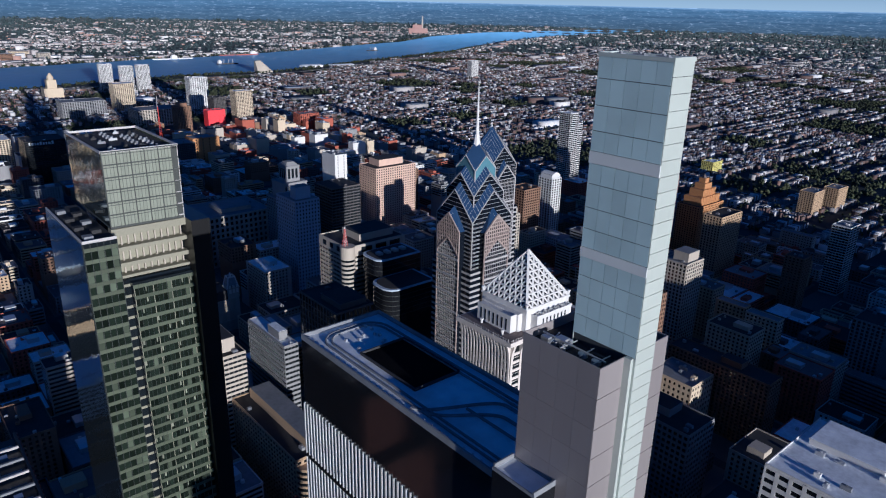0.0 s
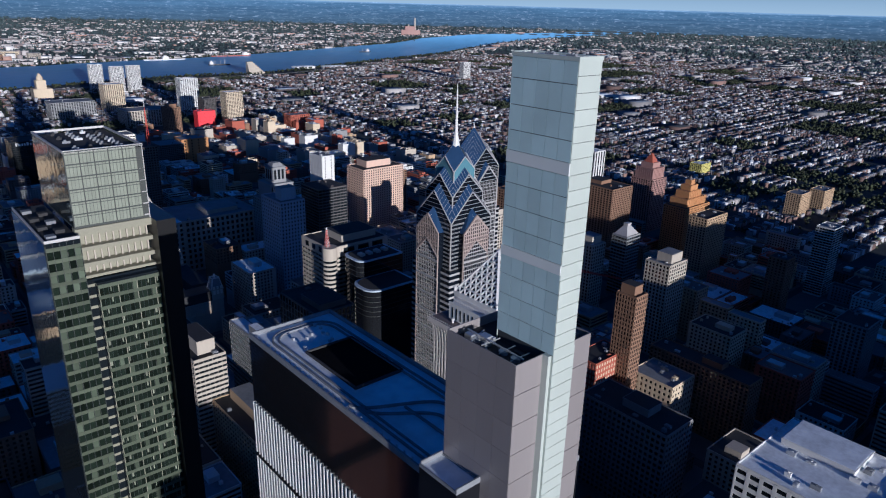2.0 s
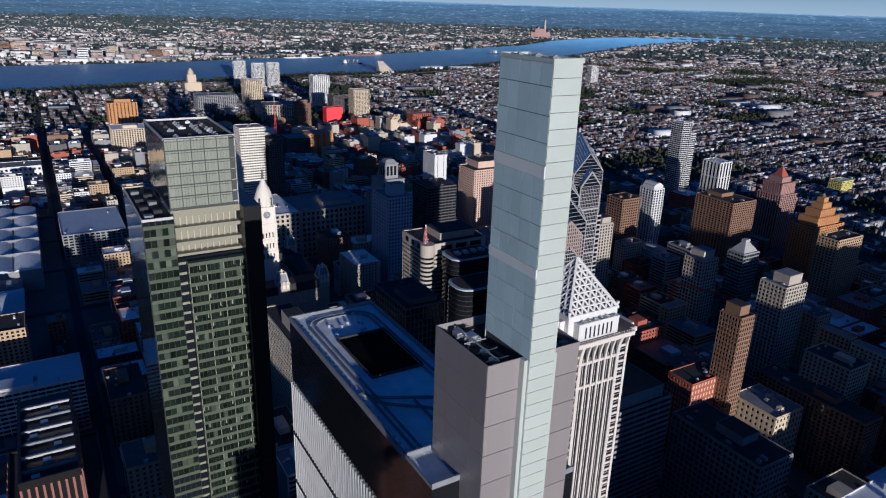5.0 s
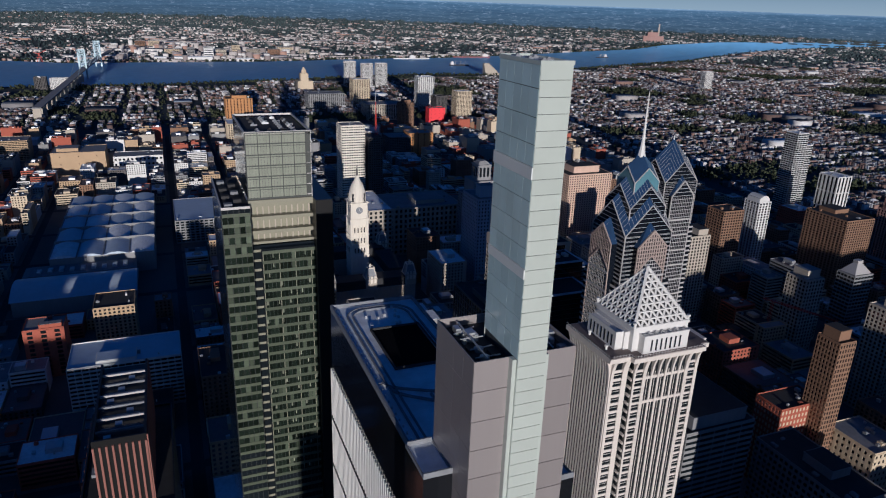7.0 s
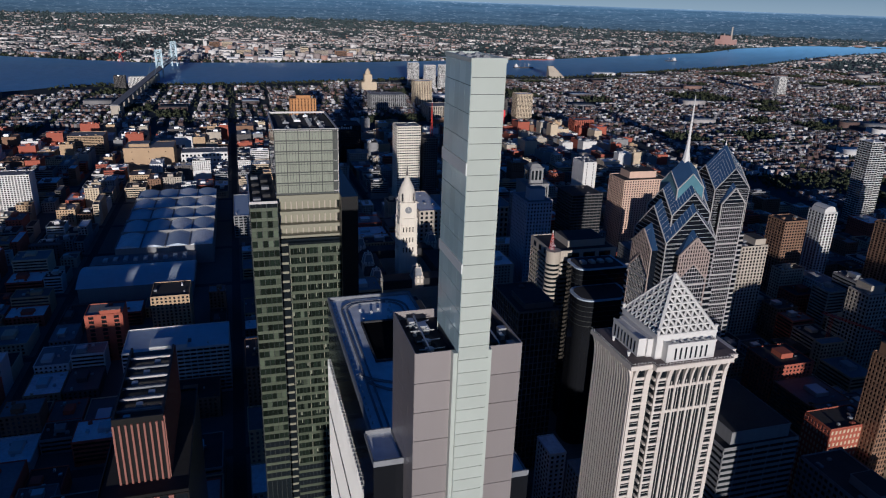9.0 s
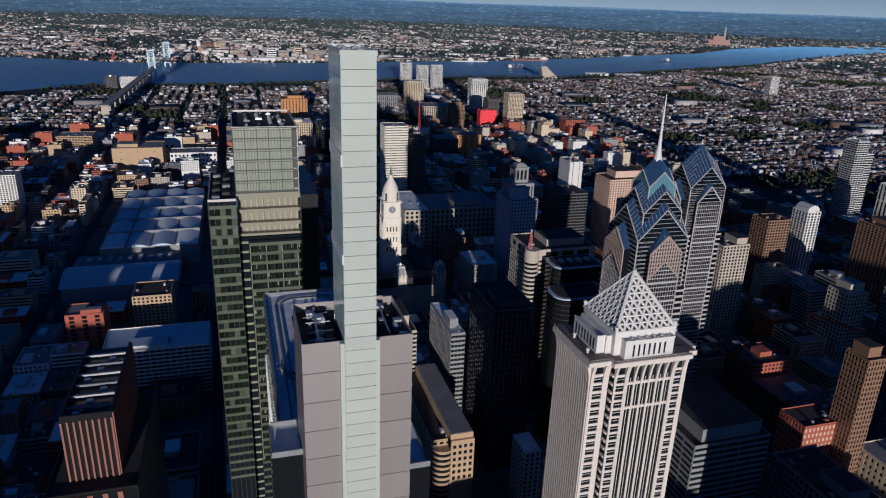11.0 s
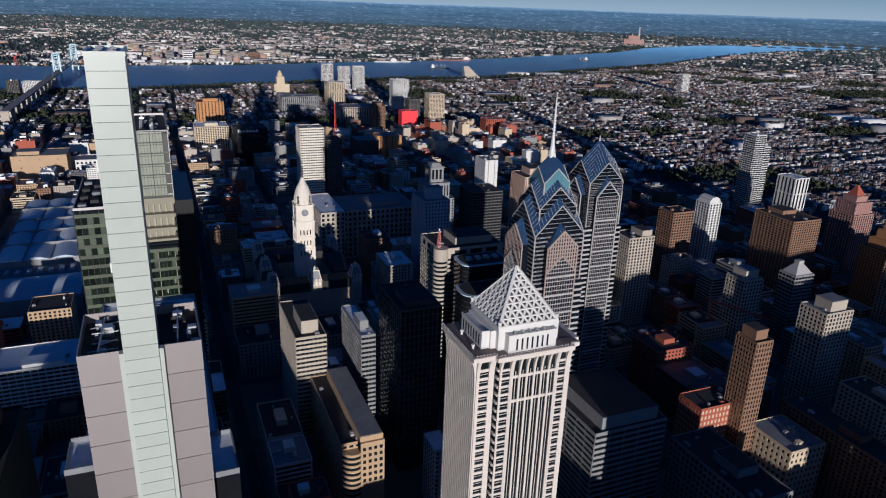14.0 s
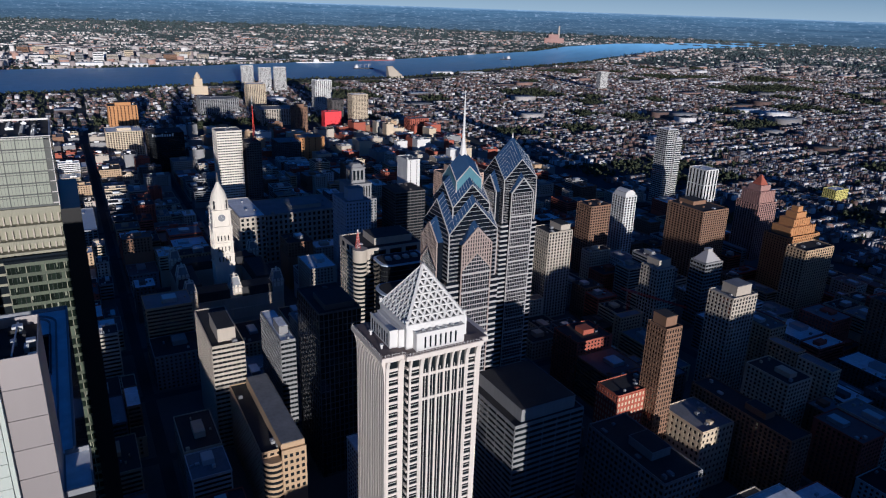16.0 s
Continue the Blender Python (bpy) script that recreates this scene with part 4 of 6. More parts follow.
                if lo > 1:
                    grid.bar(at(reach + .12, -lo, z), at(reach + .12, lo, z), .3, .5)
                for q in (-1, 1):
                    if hw > lo:
                        trim.bar(at(reach + .15, q * lo, z), at(reach + .15, q * hw, z), .3, .75)
                z += 2.6
        part("gable_frame", trim, warm, b)
        part("mullion_grid", grid, SILVER, b)
    ring = {}
    def band(hw, th):
        key = (hw, th)
        if key not in ring:
            d = hw + .05
            s = Shape().box(-d, d, -d - .25, -d + .2, -th / 2, th / 2).box(-d, d, d - .2, d + .25, -th / 2, th / 2)
            s.box(-d - .25, -d + .2, -d, d, -th / 2 - .02, th / 2 - .02).box(d - .2, d + .25, -d, d, -th / 2 - .02, th / 2 - .02)
            ring[key] = s.mesh("spandrel", SILVER)
        return ring[key]
    z = body_top - 1
    while z > 30:
        low = z < be - 26
        o = part("spandrel", band(foot if low else half, 1.5 if low else .22), None, t)
        o.location = (cx, cy, z)
        z -= 4.2 if low else 2.9
    zb, zt, rb = spire
    if rb > 2:
        s = Shape().round(cx, cy, rb, zb - 4, zb + 3, 8, 0, .7).round(cx, cy, rb * .7, zb + 3, zb + 9, 8, 0, .55).round(cx, cy, rb * .38, zb + 9, zb + 15, 8, 0, .7)
        s.round(cx, cy, rb * .22, zb + 15, zt, 8, 0, .25)
        for i in range(12):
            s.round(cx, cy, rb * (.33 - .017 * i), zb + 14 + i * (zt - zb - 18) / 12, zb + 15.6 + i * (zt - zb - 18) / 12, 8, 0, .7)
        part("spire", s, WHITE, t, "tall white metal spire")
    else:
        part("spire", Shape().round(cx, cy, rb * 2, zb - 3, zb, 8, 0, .5).round(cx, cy, rb, zb, zt, 8, 0, .2), WHITE, t)
    return t


# ---- city hall with its clock tower ----
def city_hall():
    t = thing("city_hall", "pale stone city hall with clock tower and mansard roofs", "town hall")
    cx, cy = 231.0, 731.0
    for q in ((178, 284, 672, 696), (178, 284, 772, 796), (178, 202, 696, 772), (260, 284, 696, 772)):
        part("wing", Shape().box(*q, 0, 38), LIME, t)
        m = Shape().prism([(q[0], q[2]), (q[1], q[2]), (q[1], q[3]), (q[0], q[3])], 38, 48, 0, .86)
        part("mansard_roof", m, ROOFD, t)
    wall = Shape()
    for i in range(22):
        wall.box(178 + i * 5, 179.2 + i * 5, 671.4, 672, 0, 38)
        wall.box(177.4, 178, 672 + i * 5.6, 673.2 + i * 5.6, 0, 38)
    for z in (12, 24, 37.2):
        wall.box(178, 284, 671.2, 672, z, z + .9)
    part("pilaster_order", wall, LIME, t)
    for px, py in ((178, 672), (272, 672), (225, 672), (178, 725), (272, 784), (178, 784)):
        p = part("pavilion", Shape().box(px, px + 13, py, py + 13, 38, 49).box(px - .7, px + 13.7, py - .7, py + 13.7, 49, 50), LIME, t)
        sq = [(px + .4, py + .4), (px + 12.6, py + .4), (px + 12.6, py + 12.6), (px + .4, py + 12.6)]
        part("mansard_roof", Shape().prism(sq, 50, 61, 0, .62), ROOFG, p)
        ribs = Shape()
        for qx, qy in sq:
            ribs.bar((qx, qy, 50), (px + 6.5 + (qx - px - 6.5) * .62, py + 6.5 + (qy - py - 6.5) * .62, 61.2), .9)
        m = 6.1 * .62 + .4
        ribs.box(px + 6.5 - m, px + 6.5 + m, py + 6.5 - m, py + 6.5 - m + .7, 61, 62.2).box(px + 6.5 - m, px + 6.5 - m + .7, py + 6.5 - m + .7, py + 6.5 + m, 61, 62.15)
        ribs.box(px + 6.5 + m - .7, px + 6.5 + m, py + 6.5 - m + .7, py + 6.5 + m, 61, 62.15).box(px + 6.5 - m + .7, px + 6.5 + m - .7, py + 6.5 + m - .7, py + 6.5 + m, 61, 62.1)
        ribs.round(px + 6.5, py + 6.5, 1.6, 61, 65.5, 8, 0, .5)
        part("stone_ribs", ribs, MARBLE, p)
        d = Shape()
        for i in range(3):
            d.box(px + 1.5 + i * 4, px + 4 + i * 4, py - .6, py, 44, 52).round(px + 2.7 + i * 4, py - .3, 1.3, 52, 52.8, 8)
        part("dormer", d, MARBLE, p)
    tower = part("tower", Shape().box(cx - 11, cx + 11, cy - 11, cy + 11, 0, 72).box(cx - 10, cx + 10, cy - 10, cy + 10, 72, 104).box(cx - 11.2, cx + 11.2, cy - 11.2, cy + 11.2, 104, 106).box(cx - 9.6, cx + 9.6, cy - 9.6, cy + 9.6, 106, 125), MARBLE, t, "sunlit pale marble clock tower")
    tr = Shape()
    for i in range(4):
        a, b = ((-1, -1), (1, -1), (1, 1), (-1, 1))[i]
        tr.round(cx + a * 9.6, cy + b * 9.6, 1.5, 0, 106, 8)
        tr.round(cx + a * 9.0, cy + b * 9.0, 1.6, 106, 127, 8, 0, .7)
    for z in (40, 60, 72, 86, 124.6):
        tr.box(cx - 11.6, cx + 11.6, cy - 11.6, cy + 11.6, z, z + .9)
    for j in range(-2, 3):
        tr.box(cx - .5 + j * 3.8, cx + .5 + j * 3.8, cy - 11.4, cy - 9.5, 60, 98)
        tr.box(cx - 11.4, cx - 9.5, cy - .5 + j * 3.8, cy + .5 + j * 3.8, 60, 98)
    part("tower_mouldings", tr, MARBLE, tower)
    for j in range(-2, 2):
        for z in (63, 75, 88):
            piece("window", GLASSD, tower, cx + j * 3.8 + 1.9, cy - 11.05 if z < 72 else cy - 10.05, z + 4, 1.2, .3, 6)
            piece("window", GLASSD, tower, cx - (11.05 if z < 72 else 10.05), cy + j * 3.8 + 1.9, z + 4, .3, 1.2, 6)
    for a, b in ((0, -1), (-1, 0), (1, 0)):
        s = Shape()
        n, r = 24, 4.0
        ox, oy = cx + a * 9.9, cy + b * 9.9
        pts = [(ox + (r * math.cos(q) if b else a * .2), oy + (r * math.cos(q) if a else b * .2), 116 + r * math.sin(q)) for q in np.linspace(0, 2 * math.pi, n, endpoint=False)]
        bk = [(p[0] - a * .8, p[1] - b * .8, p[2]) for p in pts]
        s.poly(pts + bk, [tuple(range(n))] + [(i, (i + 1) % n, n + (i + 1) % n, n + i) for i in range(n)])
        dial = part("clock_face", s, ROOFG, tower, "grey round clock dial")
        h = Shape().bar((ox + a * .35, oy + b * .35, 116), (ox + a * .35, oy + b * .35, 119), .3).bar((ox + a * .35, oy + b * .35, 116), (ox + a * .35 + abs(b) * 2, oy + b * .35 + abs(a) * 2, 115), .3)
        part("clock_pointer", h, WHITE, dial)
    oc = Shape().round(cx, cy, 10.4, 125.5, 131, 8, 0, .97, math.pi / 8).round(cx, cy, 10.0, 131, 136, 16, 0, .95).round(cx, cy, 9.5, 136, 141, 16, 0, .88).round(cx, cy, 8.3, 141, 145.5, 16, 0, .79).round(cx, cy, 6.5, 145.5, 149, 16, 0, .68).round(cx, cy, 4.4, 149, 151.5, 16, 0, .7).round(cx, cy, 3.4, 151.5, 152.5, 12).round(cx, cy, 2.6, 152.5, 155.6, 12, 0, .7)
    dome = part("dome", oc, MARBLE, tower)
    for i in range(8):
        q = i * math.pi / 4
        part("dome_window", Shape().round(cx + 8.6 * math.cos(q), cy + 8.6 * math.sin(q), 1.6, 126, 134, 8).round(cx + 8.6 * math.cos(q), cy + 8.6 * math.sin(q), 1.8, 134, 137, 8, 0, .2), ROOFD if i % 2 else MARBLE, dome)
    st = Shape().round(cx, cy, 1.5, 155, 160, 10, 0, .8).round(cx, cy, 1.2, 160, 164, 10, 0, .7).round(cx, cy, .6, 164, 166, 10).round(cx, cy, .9, 166, 166.3, 10)
    tagged(part("statue", st, DARKSTONE), "dark bronze statue on top of the dome", "statue")
    return t


fin_tower()
crown_tower()
pyramid_tower()
gable_tower("blue glass tower with stacked chevron gables and a tall white spire", 318.3, 338, [(18.5, 170, 209.3, 229), (14, 205, 226, 240), (9.6, 222, 242, 251.4)], (11.2, 23.5, 202.2, 213.6), (256, 299, 3.6), rose=True)
gable_tower("blue glass gabled tower with a short finial beside the spired one", 413.8, 421, [(16, 170, 217.4, 233.6)], (10.7, 20, 207, 219.3), (248, 253, .9))
city_hall()


# ---- mid-rise buildings of the centre ----
def mid(name, label, x0, y0, sx, sy, h, *a, **k):
    TAKEN.append((x0, y0, x0 + sx, y0 + sy))
    return building(name, label, x0, y0, sx, sy, h, *a, **k)


def corner_drum():
    t = mid("office_block", "pale concrete office block with a rounded corner and ribbon windows", 296, 468, 60, 45, 150, LIME, ROOFD, (14, 10), 38, .06, .5, limit=90, pent=(.3, .9, .2, .8, 6))
    d = Shape()
    for k in range(26):
        z = 150 - k * 4.0
        d.round(298, 471, 6.4, z - 2.0, z, 24)
    d.round(298, 471, 6.6, 141, 151.2, 24)
    part("drum_bands", d, LIME, t)
    part("drum_glass", Shape().round(298, 471, 6.0, 40, 146, 24), GLASSD, t)
    top = Shape().box(296, 356, 467.1, 468, 142.5, 151.1).box(295.1, 296, 468, 513, 142.5, 151.1)
    part("top_band", top, LIME, t)
    for i in range(3):
        piece("window", GLASSD, t, 315 + i * 15, 467.05, 146.5, 11, .2, 4.6)
        piece("window", GLASSD, t, 295.05, 481 + i * 11, 146.5, .2, 5, 4.6)
    m = tagged(new("radio_mast"), "red and white lattice mast on the drum roof", "mast")
    s, w = Shape(), Shape()
    for a, b in ((-1, -1), (1, -1), (1, 1), (-1, 1)):
        s.bar((297 + a * 1.6, 473 + b * 1.6, 151), (297 + a * .3, 473 + b * .3, 166), .35)
    for k in range(6):
        q = 1.6 - k * .22
        for a, b, c, d2 in ((-q, -q, q, -q), (q, -q, q, q), (q, q, -q, q), (-q, q, -q, -q)):
            w.bar((297 + a, 473 + b, 151 + k * 2.5), (297 + c, 473 + d2, 153 + k * 2.5), .28)
    part("legs", s, MASTRED, m)
    part("braces", w, WHITE, m)
    part("beacon", Shape().round(297, 473, .6, 166, 168, 8), WHITE, m)


def wedge():
    t = mid("stepped_office", "long tan stone office block with a raised spine and rounded end", 178, 352, 29, 98, 58, TAN, ROOFD, (6, 24), 15, .4, .45, limit=110, sides="WN", gear=5)
    part("spine", Shape().box(190, 206.5, 346, 445, 50, 66), TAN, t)
    part("spine_roof", Shape().box(190.5, 206, 346.5, 444.5, 66, 66.3), ROOFG, t)
    part("end_block", Shape().box(190, 207, 344, 352, 0, 62), TAN, t)
    for k in range(6):
        for i in range(4):
            piece("window", GLASSD, t, 192.5 + i * 4, 343.95, 57 - k * 5.2, 2.2, .2, 2.6)
    d = Shape()
    for k in range(10):
        d.round(186, 352, 8.2, 52 - k * 4.4, 54 - k * 4.4, 20)
    part("round_bands", d, TAN, t)
    part("round_glass", Shape().round(186, 352, 7.8, 5, 53, 20), GLASSD, t)


def logan():
    t = mid("red_granite_tower", "stepped tower with red granite piers and a dark slotted roof", -3, 160, 27, 62, 200, BLACK, ROOFD, (6, 12), 50, .2, .25, limit=0)
    part("upper_tier", Shape().box(3, 18, 168, 216, 200, 222), BLACK, t)
    piers = Shape()
    for i in range(7):
        piers.box(-3.5 + i * 4.3, -1.9 + i * 4.3, 159.2, 160, 0, 196 if i in (0, 6) else 200)
    for i in range(14):
        piers.box(-3.9, -3, 160 + i * 4.6, 161.5 + i * 4.6, 0, 198)
    part("pier_order", piers, REDG, t, "red granite piers")
    tier = Shape()
    for i in range(9):
        tier.box(3 + i * 1.8, 3.6 + i * 1.8, 167.4, 168, 200, 222)
    for i in range(20):
        tier.box(17.8, 18.4, 168 + i * 2.5, 168.7 + i * 2.5, 200, 223.5)
    part("tier_screen", tier, REDG, t)
    part("roof_frame", Shape().box(3, 18, 168, 168.8, 222, 224).box(3, 3.7, 168.8, 216, 222, 224).box(17.3, 18, 168.8, 216, 222, 224), BLACK, t)
    for i in range(6):
        part("cross_beam", Shape().bar((3.6, 174 + i * 7, 223), (17.4, 174 + i * 7, 223), .7).bar((5, 176 + i * 7, 222.6), (16, 176 + i * 7, 222.6), .3), SILVER if i % 2 else ROOFG, t)
        part("roof_unit", Shape().box(6 + (i % 3) * 3, 8 + (i % 3) * 3, 170 + i * 7, 172 + i * 7, 222, 223), METAL, t)


def black_office():
    """Two black glass tiers with rounded ends and pale roof edges."""
    t = thing("black_glass_office", "low black glass office with rounded ends and pale roof edges", "building")
    TAKEN.append((286, 395, 352, 462))
    def tier(x0, x1, y0, y1, z0, z1, r):
        out = [(x0 + r - r * math.sin(a), y0 + r - r * math.cos(a)) for a in np.linspace(math.pi / 2, 0, 8)]
        out += [(x1, y0), (x1, y1)] + [(x0 + r - r * math.cos(a), y1 - r + r * math.sin(a)) for a in np.linspace(math.pi / 2, 0, 8)]
        part("glass_tier", Shape().prism(out, z0, z1 - .6), GLASSBK, t)
        part("roof_edge", Shape().prism(out, z1 - .6, z1 + .5), BLUEROOF, t, "pale roof edge")
        part("roof", Shape().prism([((x0 + x1) / 2 + (x - (x0 + x1) / 2) * .88, (y0 + y1) / 2 + (y - (y0 + y1) / 2) * .88) for x, y in out], z1 + .5, z1 + .9), ROOFD, t)
        for k in range(5):
            part("floor_line", Shape().prism([((x0 + x1) / 2 + (x - (x0 + x1) / 2) * 1.004, (y0 + y1) / 2 + (y - (y0 + y1) / 2) * 1.004) for x, y in out], z1 - 5.2 - k * 4.2, z1 - 4.9 - k * 4.2), MULL, t)
    tier(293, 340, 404, 434, 0, 132, 11)
    tier(304, 348, 434, 462, 0, 146, 8)
    for k in range(4):
        part("roof_unit", Shape().box(312 + k * 8, 316 + k * 8, 444, 450, 146.9, 149).box(313 + k * 8, 315 + k * 8, 445, 448, 149, 149.6), METAL, t)


black_office()
corner_drum()
wedge()
logan()
mid("office_tower", "dark brown office tower with a grid of tall windows", 231, 382, 32, 52, 139, DARKSTONE, ROOFD, (9, 12), 26, .22, .12, limit=90, pent=(.2, .9, .1, .6, 4))
# white spandrels in grey, to hold the shade on the north face
mid("office_slab", "narrow banded office slab, white spandrels greyed for shade", 217, 437, 12, 62, 95, GREY, ROOFW, (4, 18), 22, .05, .5, limit=80, pent=(.2, .8, .2, .5, 7))
mid("office_block", "banded office block with a tan rooftop box", 167, 451, 25, 75, 94, LIME, ROOFD, (7, 18), 23, .05, .52, limit=100, pent=(.25, .8, .1, .55, 11))
mid("office_block", "grey concrete block with deep parapet and black roof", 318, 257, 56, 64, 96, GREY, ROOFD, (5, 6), 22, .04, .5, limit=100, pent=(.12, .9, .05, .9, 9), gear=0)
mid("hotel", "ornate red brick building with a pale stone cornice", 434, 286, 42, 24, 72, RED, ROOFD, (12, 8), 14, .45, .4, glass=CREAM, limit=100, gear=6)
mid("tower_block", "slim tan brick setback tower", 462, 274, 16, 19, 128, BROWN, ROOFD, (6, 7), 32, .45, .35, limit=100, pent=(.15, .85, .2, .9, 8))
mid("hotel_slab", "long brown brick hotel slab", 516, 195, 22, 92, 64, BROWN, ROOFD, (6, 24), 18, .45, .4, limit=110, pent=(.3, .8, .3, .5, 5))
mid("white_block", "white walled block with a pale cluttered roof", 303, 52, 63, 58, 140, WHITE, ROOFW, (9, 9), 28, .3, .5, limit=60, pent=(.55, .95, .3, .9, 3), gear=14, sides="N")
mid("office_block", "low dark office block with a colonnaded roof edge", 385, 190, 33, 72, 76, GREY, ROOFD, (9, 18), 16, .35, .45, limit=90, pent=(.3, .8, .3, .6, 6), gear=6)
mid("loft_block", "cream walled loft block with a stepped wing", 478, 240, 34, 40, 55, CREAM, ROOFG, (8, 9), 10, .55, .5, limit=60, gear=9)
mid("apartment_slab", "broad brown brick apartment slab with balconies", 809, 547, 48, 62, 106, BROWN, ROOFD, (12, 12), 32, .4, .35, limit=60, pent=(.3, .8, .5, .9, 5))
mid("apartment_tower", "white stepped apartment tower", 1047, 850, 24, 27, 152, WHITE, ROOFW, (4, 5), 40, .06, .3, limit=40, gear=2)
mid("apartment_tower", "lower wing of the white apartment tower", 1072, 853, 17, 27, 130, WHITE, ROOFW, (5, 8), 30, .06, .3, limit=30, gear=1)
mid("apartment_block", "white block with dark vertical stripes", 1096, 794, 32, 39, 85, WHITE, ROOFW, (4, 5), 3, .5, .05, limit=20)
mid("apartment_tower", "white tower with a vaulted top", 765, 646, 21, 26, 106, WHITE, ROOFG, (4, 5), 28, .4, .3, limit=40, pent=(.1, .9, .1, .9, 5))
mid("office_tower", "dark banded tower with a pale pyramid cap", 714, 453, 28, 22, 80, GREY, ROOFG, (6, 5), 18, .1, .4, limit=60)
mid("office_tower", "grey stone tower with a crenellated crown", 623, 438, 25, 25, 92, LIME, ROOFG, (6, 6), 22, .45, .35, limit=60, pent=(.15, .85, .15, .85, 9))
mid("office_tower", "stone setback tower with a sunlit crown", 608, 331, 33, 28, 104, LIME, ROOFG, (8, 7), 26, .45, .35, limit=60, pent=(.2, .8, .1, .7, 10))
mid("apartment_block", "yellow brick apartment block", 845, 420, 53, 26, 88, TAN, ROOFD, (12, 6), 24, .45, .35, limit=40)
mid("office_tower", "black clad office tower with a white roof sign", 236, 1485, 70, 60, 82, BLACK, ROOFD, (12, 10), 20, .1, .3, limit=0)
mid("apartment_block", "orange red brick stepped block", 195, 2049, 74, 60, 64, ORANGE, ROOFD, (8, 6), 14, .7, .3, limit=0, pent=(.25, .8, .2, .8, 8))
mid("office_block", "pale stone block with a white top", 167, 1679, 76, 70, 56, CREAM, ROOFW, (14, 12), 13, .4, .35, limit=0, pent=(.3, .7, .2, .6, 6))
mid("office_tower", "cream-white banded slab tower", 300, 1091, 40, 36, 148, MARBLE, ROOFG, (10, 9), 34, .2, .6, limit=60)
mid("apartment_tower", "plain white apartment tower with balconies", 842, 2231, 58, 40, 102, WHITE, ROOFW, (8, 6), 28, .3, .4, limit=0)
mid("apartment_tower", "pale tan apartment tower with window grid", 848, 1905, 50, 40, 94, CREAM, ROOFW, (10, 8), 24, .35, .4, limit=0)
mid("theatre_block", "block with a scarlet panelled front", 762, 1907, 51, 30, 46, SCARLET, ROOFG, (4, 3), 4, .9, .8, limit=0)
for q in ((751, 2891), (795, 2782), (861, 2800)):
    mid("apartment_tower", "pale riverside apartment tower", *q, 46, 26, 96, WHITE, ROOFW, (9, 6), 28, .25, .35, limit=0, gear=1)
mid("hotel", "large pink-tan brick hotel with stepped wings", 590, 845, 76, 45, 106, PINKTAN, ROOFD, (18, 10), 28, .5, .4, limit=60, pent=(.2, .8, .3, .9, 10))
mid("office_slab", "plain white blank-walled slab tower", 537, 876, 21, 36, 128, WHITE, ROOFG, (2, 8), 30, .9, .3, limit=0)
mid("office_block", "dark office block with banded windows", 478, 790, 46, 46, 104, DARKSTONE, ROOFD, (8, 8), 24, .05, .35, limit=30)
mid("office_tower", "blue-grey slab tower with a domed cap", 368, 690, 32, 46, 127, BLUEGREY, ROOFG, (8, 10), 28, .62, .5, limit=60, pent=(.2, .8, .2, .5, 14))
mid("department_store", "massive grey stone store block", 276, 842, 34, 100, 76, LIME, ROOFW, (5, 16), 12, .5, .4, limit=40)
mid("department_store", "broad grey stone block with arched windows", 312, 862, 110, 80, 70, LIME, ROOFG, (16, 12), 9, .5, .4, limit=60, pent=(.4, .8, .2, .7, 5))
mid("garage_block", "red brick block with a white stair tower", -109, 640, 34, 28, 50, RED, ROOFG, (3, 3), 11, .6, .3, limit=20, pent=(.4, .95, .05, .3, 4))
mid("hotel", "yellow stone hotel block", -53, 674, 38, 40, 50, TAN, ROOFD, (9, 9), 13, .5, .4, limit=40)
mid("office_block", "pale block with a broad blue-white roof", -65, 556, 90, 48, 48, WHITE, BLUEROOF, (16, 8), 12, .1, .45, limit=80, pent=(.25, .6, .05, .4, 3))
mid("warehouse", "large beige blank-walled block", -182, 1466, 96, 70, 46, TAN, ROOFG, (3, 3), 3, .95, .9, limit=0, pent=(.1, .5, .2, .7, 6))
mid("warehouse", "low white warehouse with flat roof", -73, 1470, 92, 50, 33, WHITE, ROOFG, (12, 6), 3, .5, .6, limit=0)
mid("apartment_block", "curved tan apartment block", -316, 1631, 72, 56, 42, TAN, ROOFG, (12, 8), 11, .1, .5, limit=0)
mid("apartment_slab", "long white apartment slab with windows", -372, 1165, 95, 34, 68, WHITE, ROOFG, (22, 8), 20, .35, .4, limit=0)


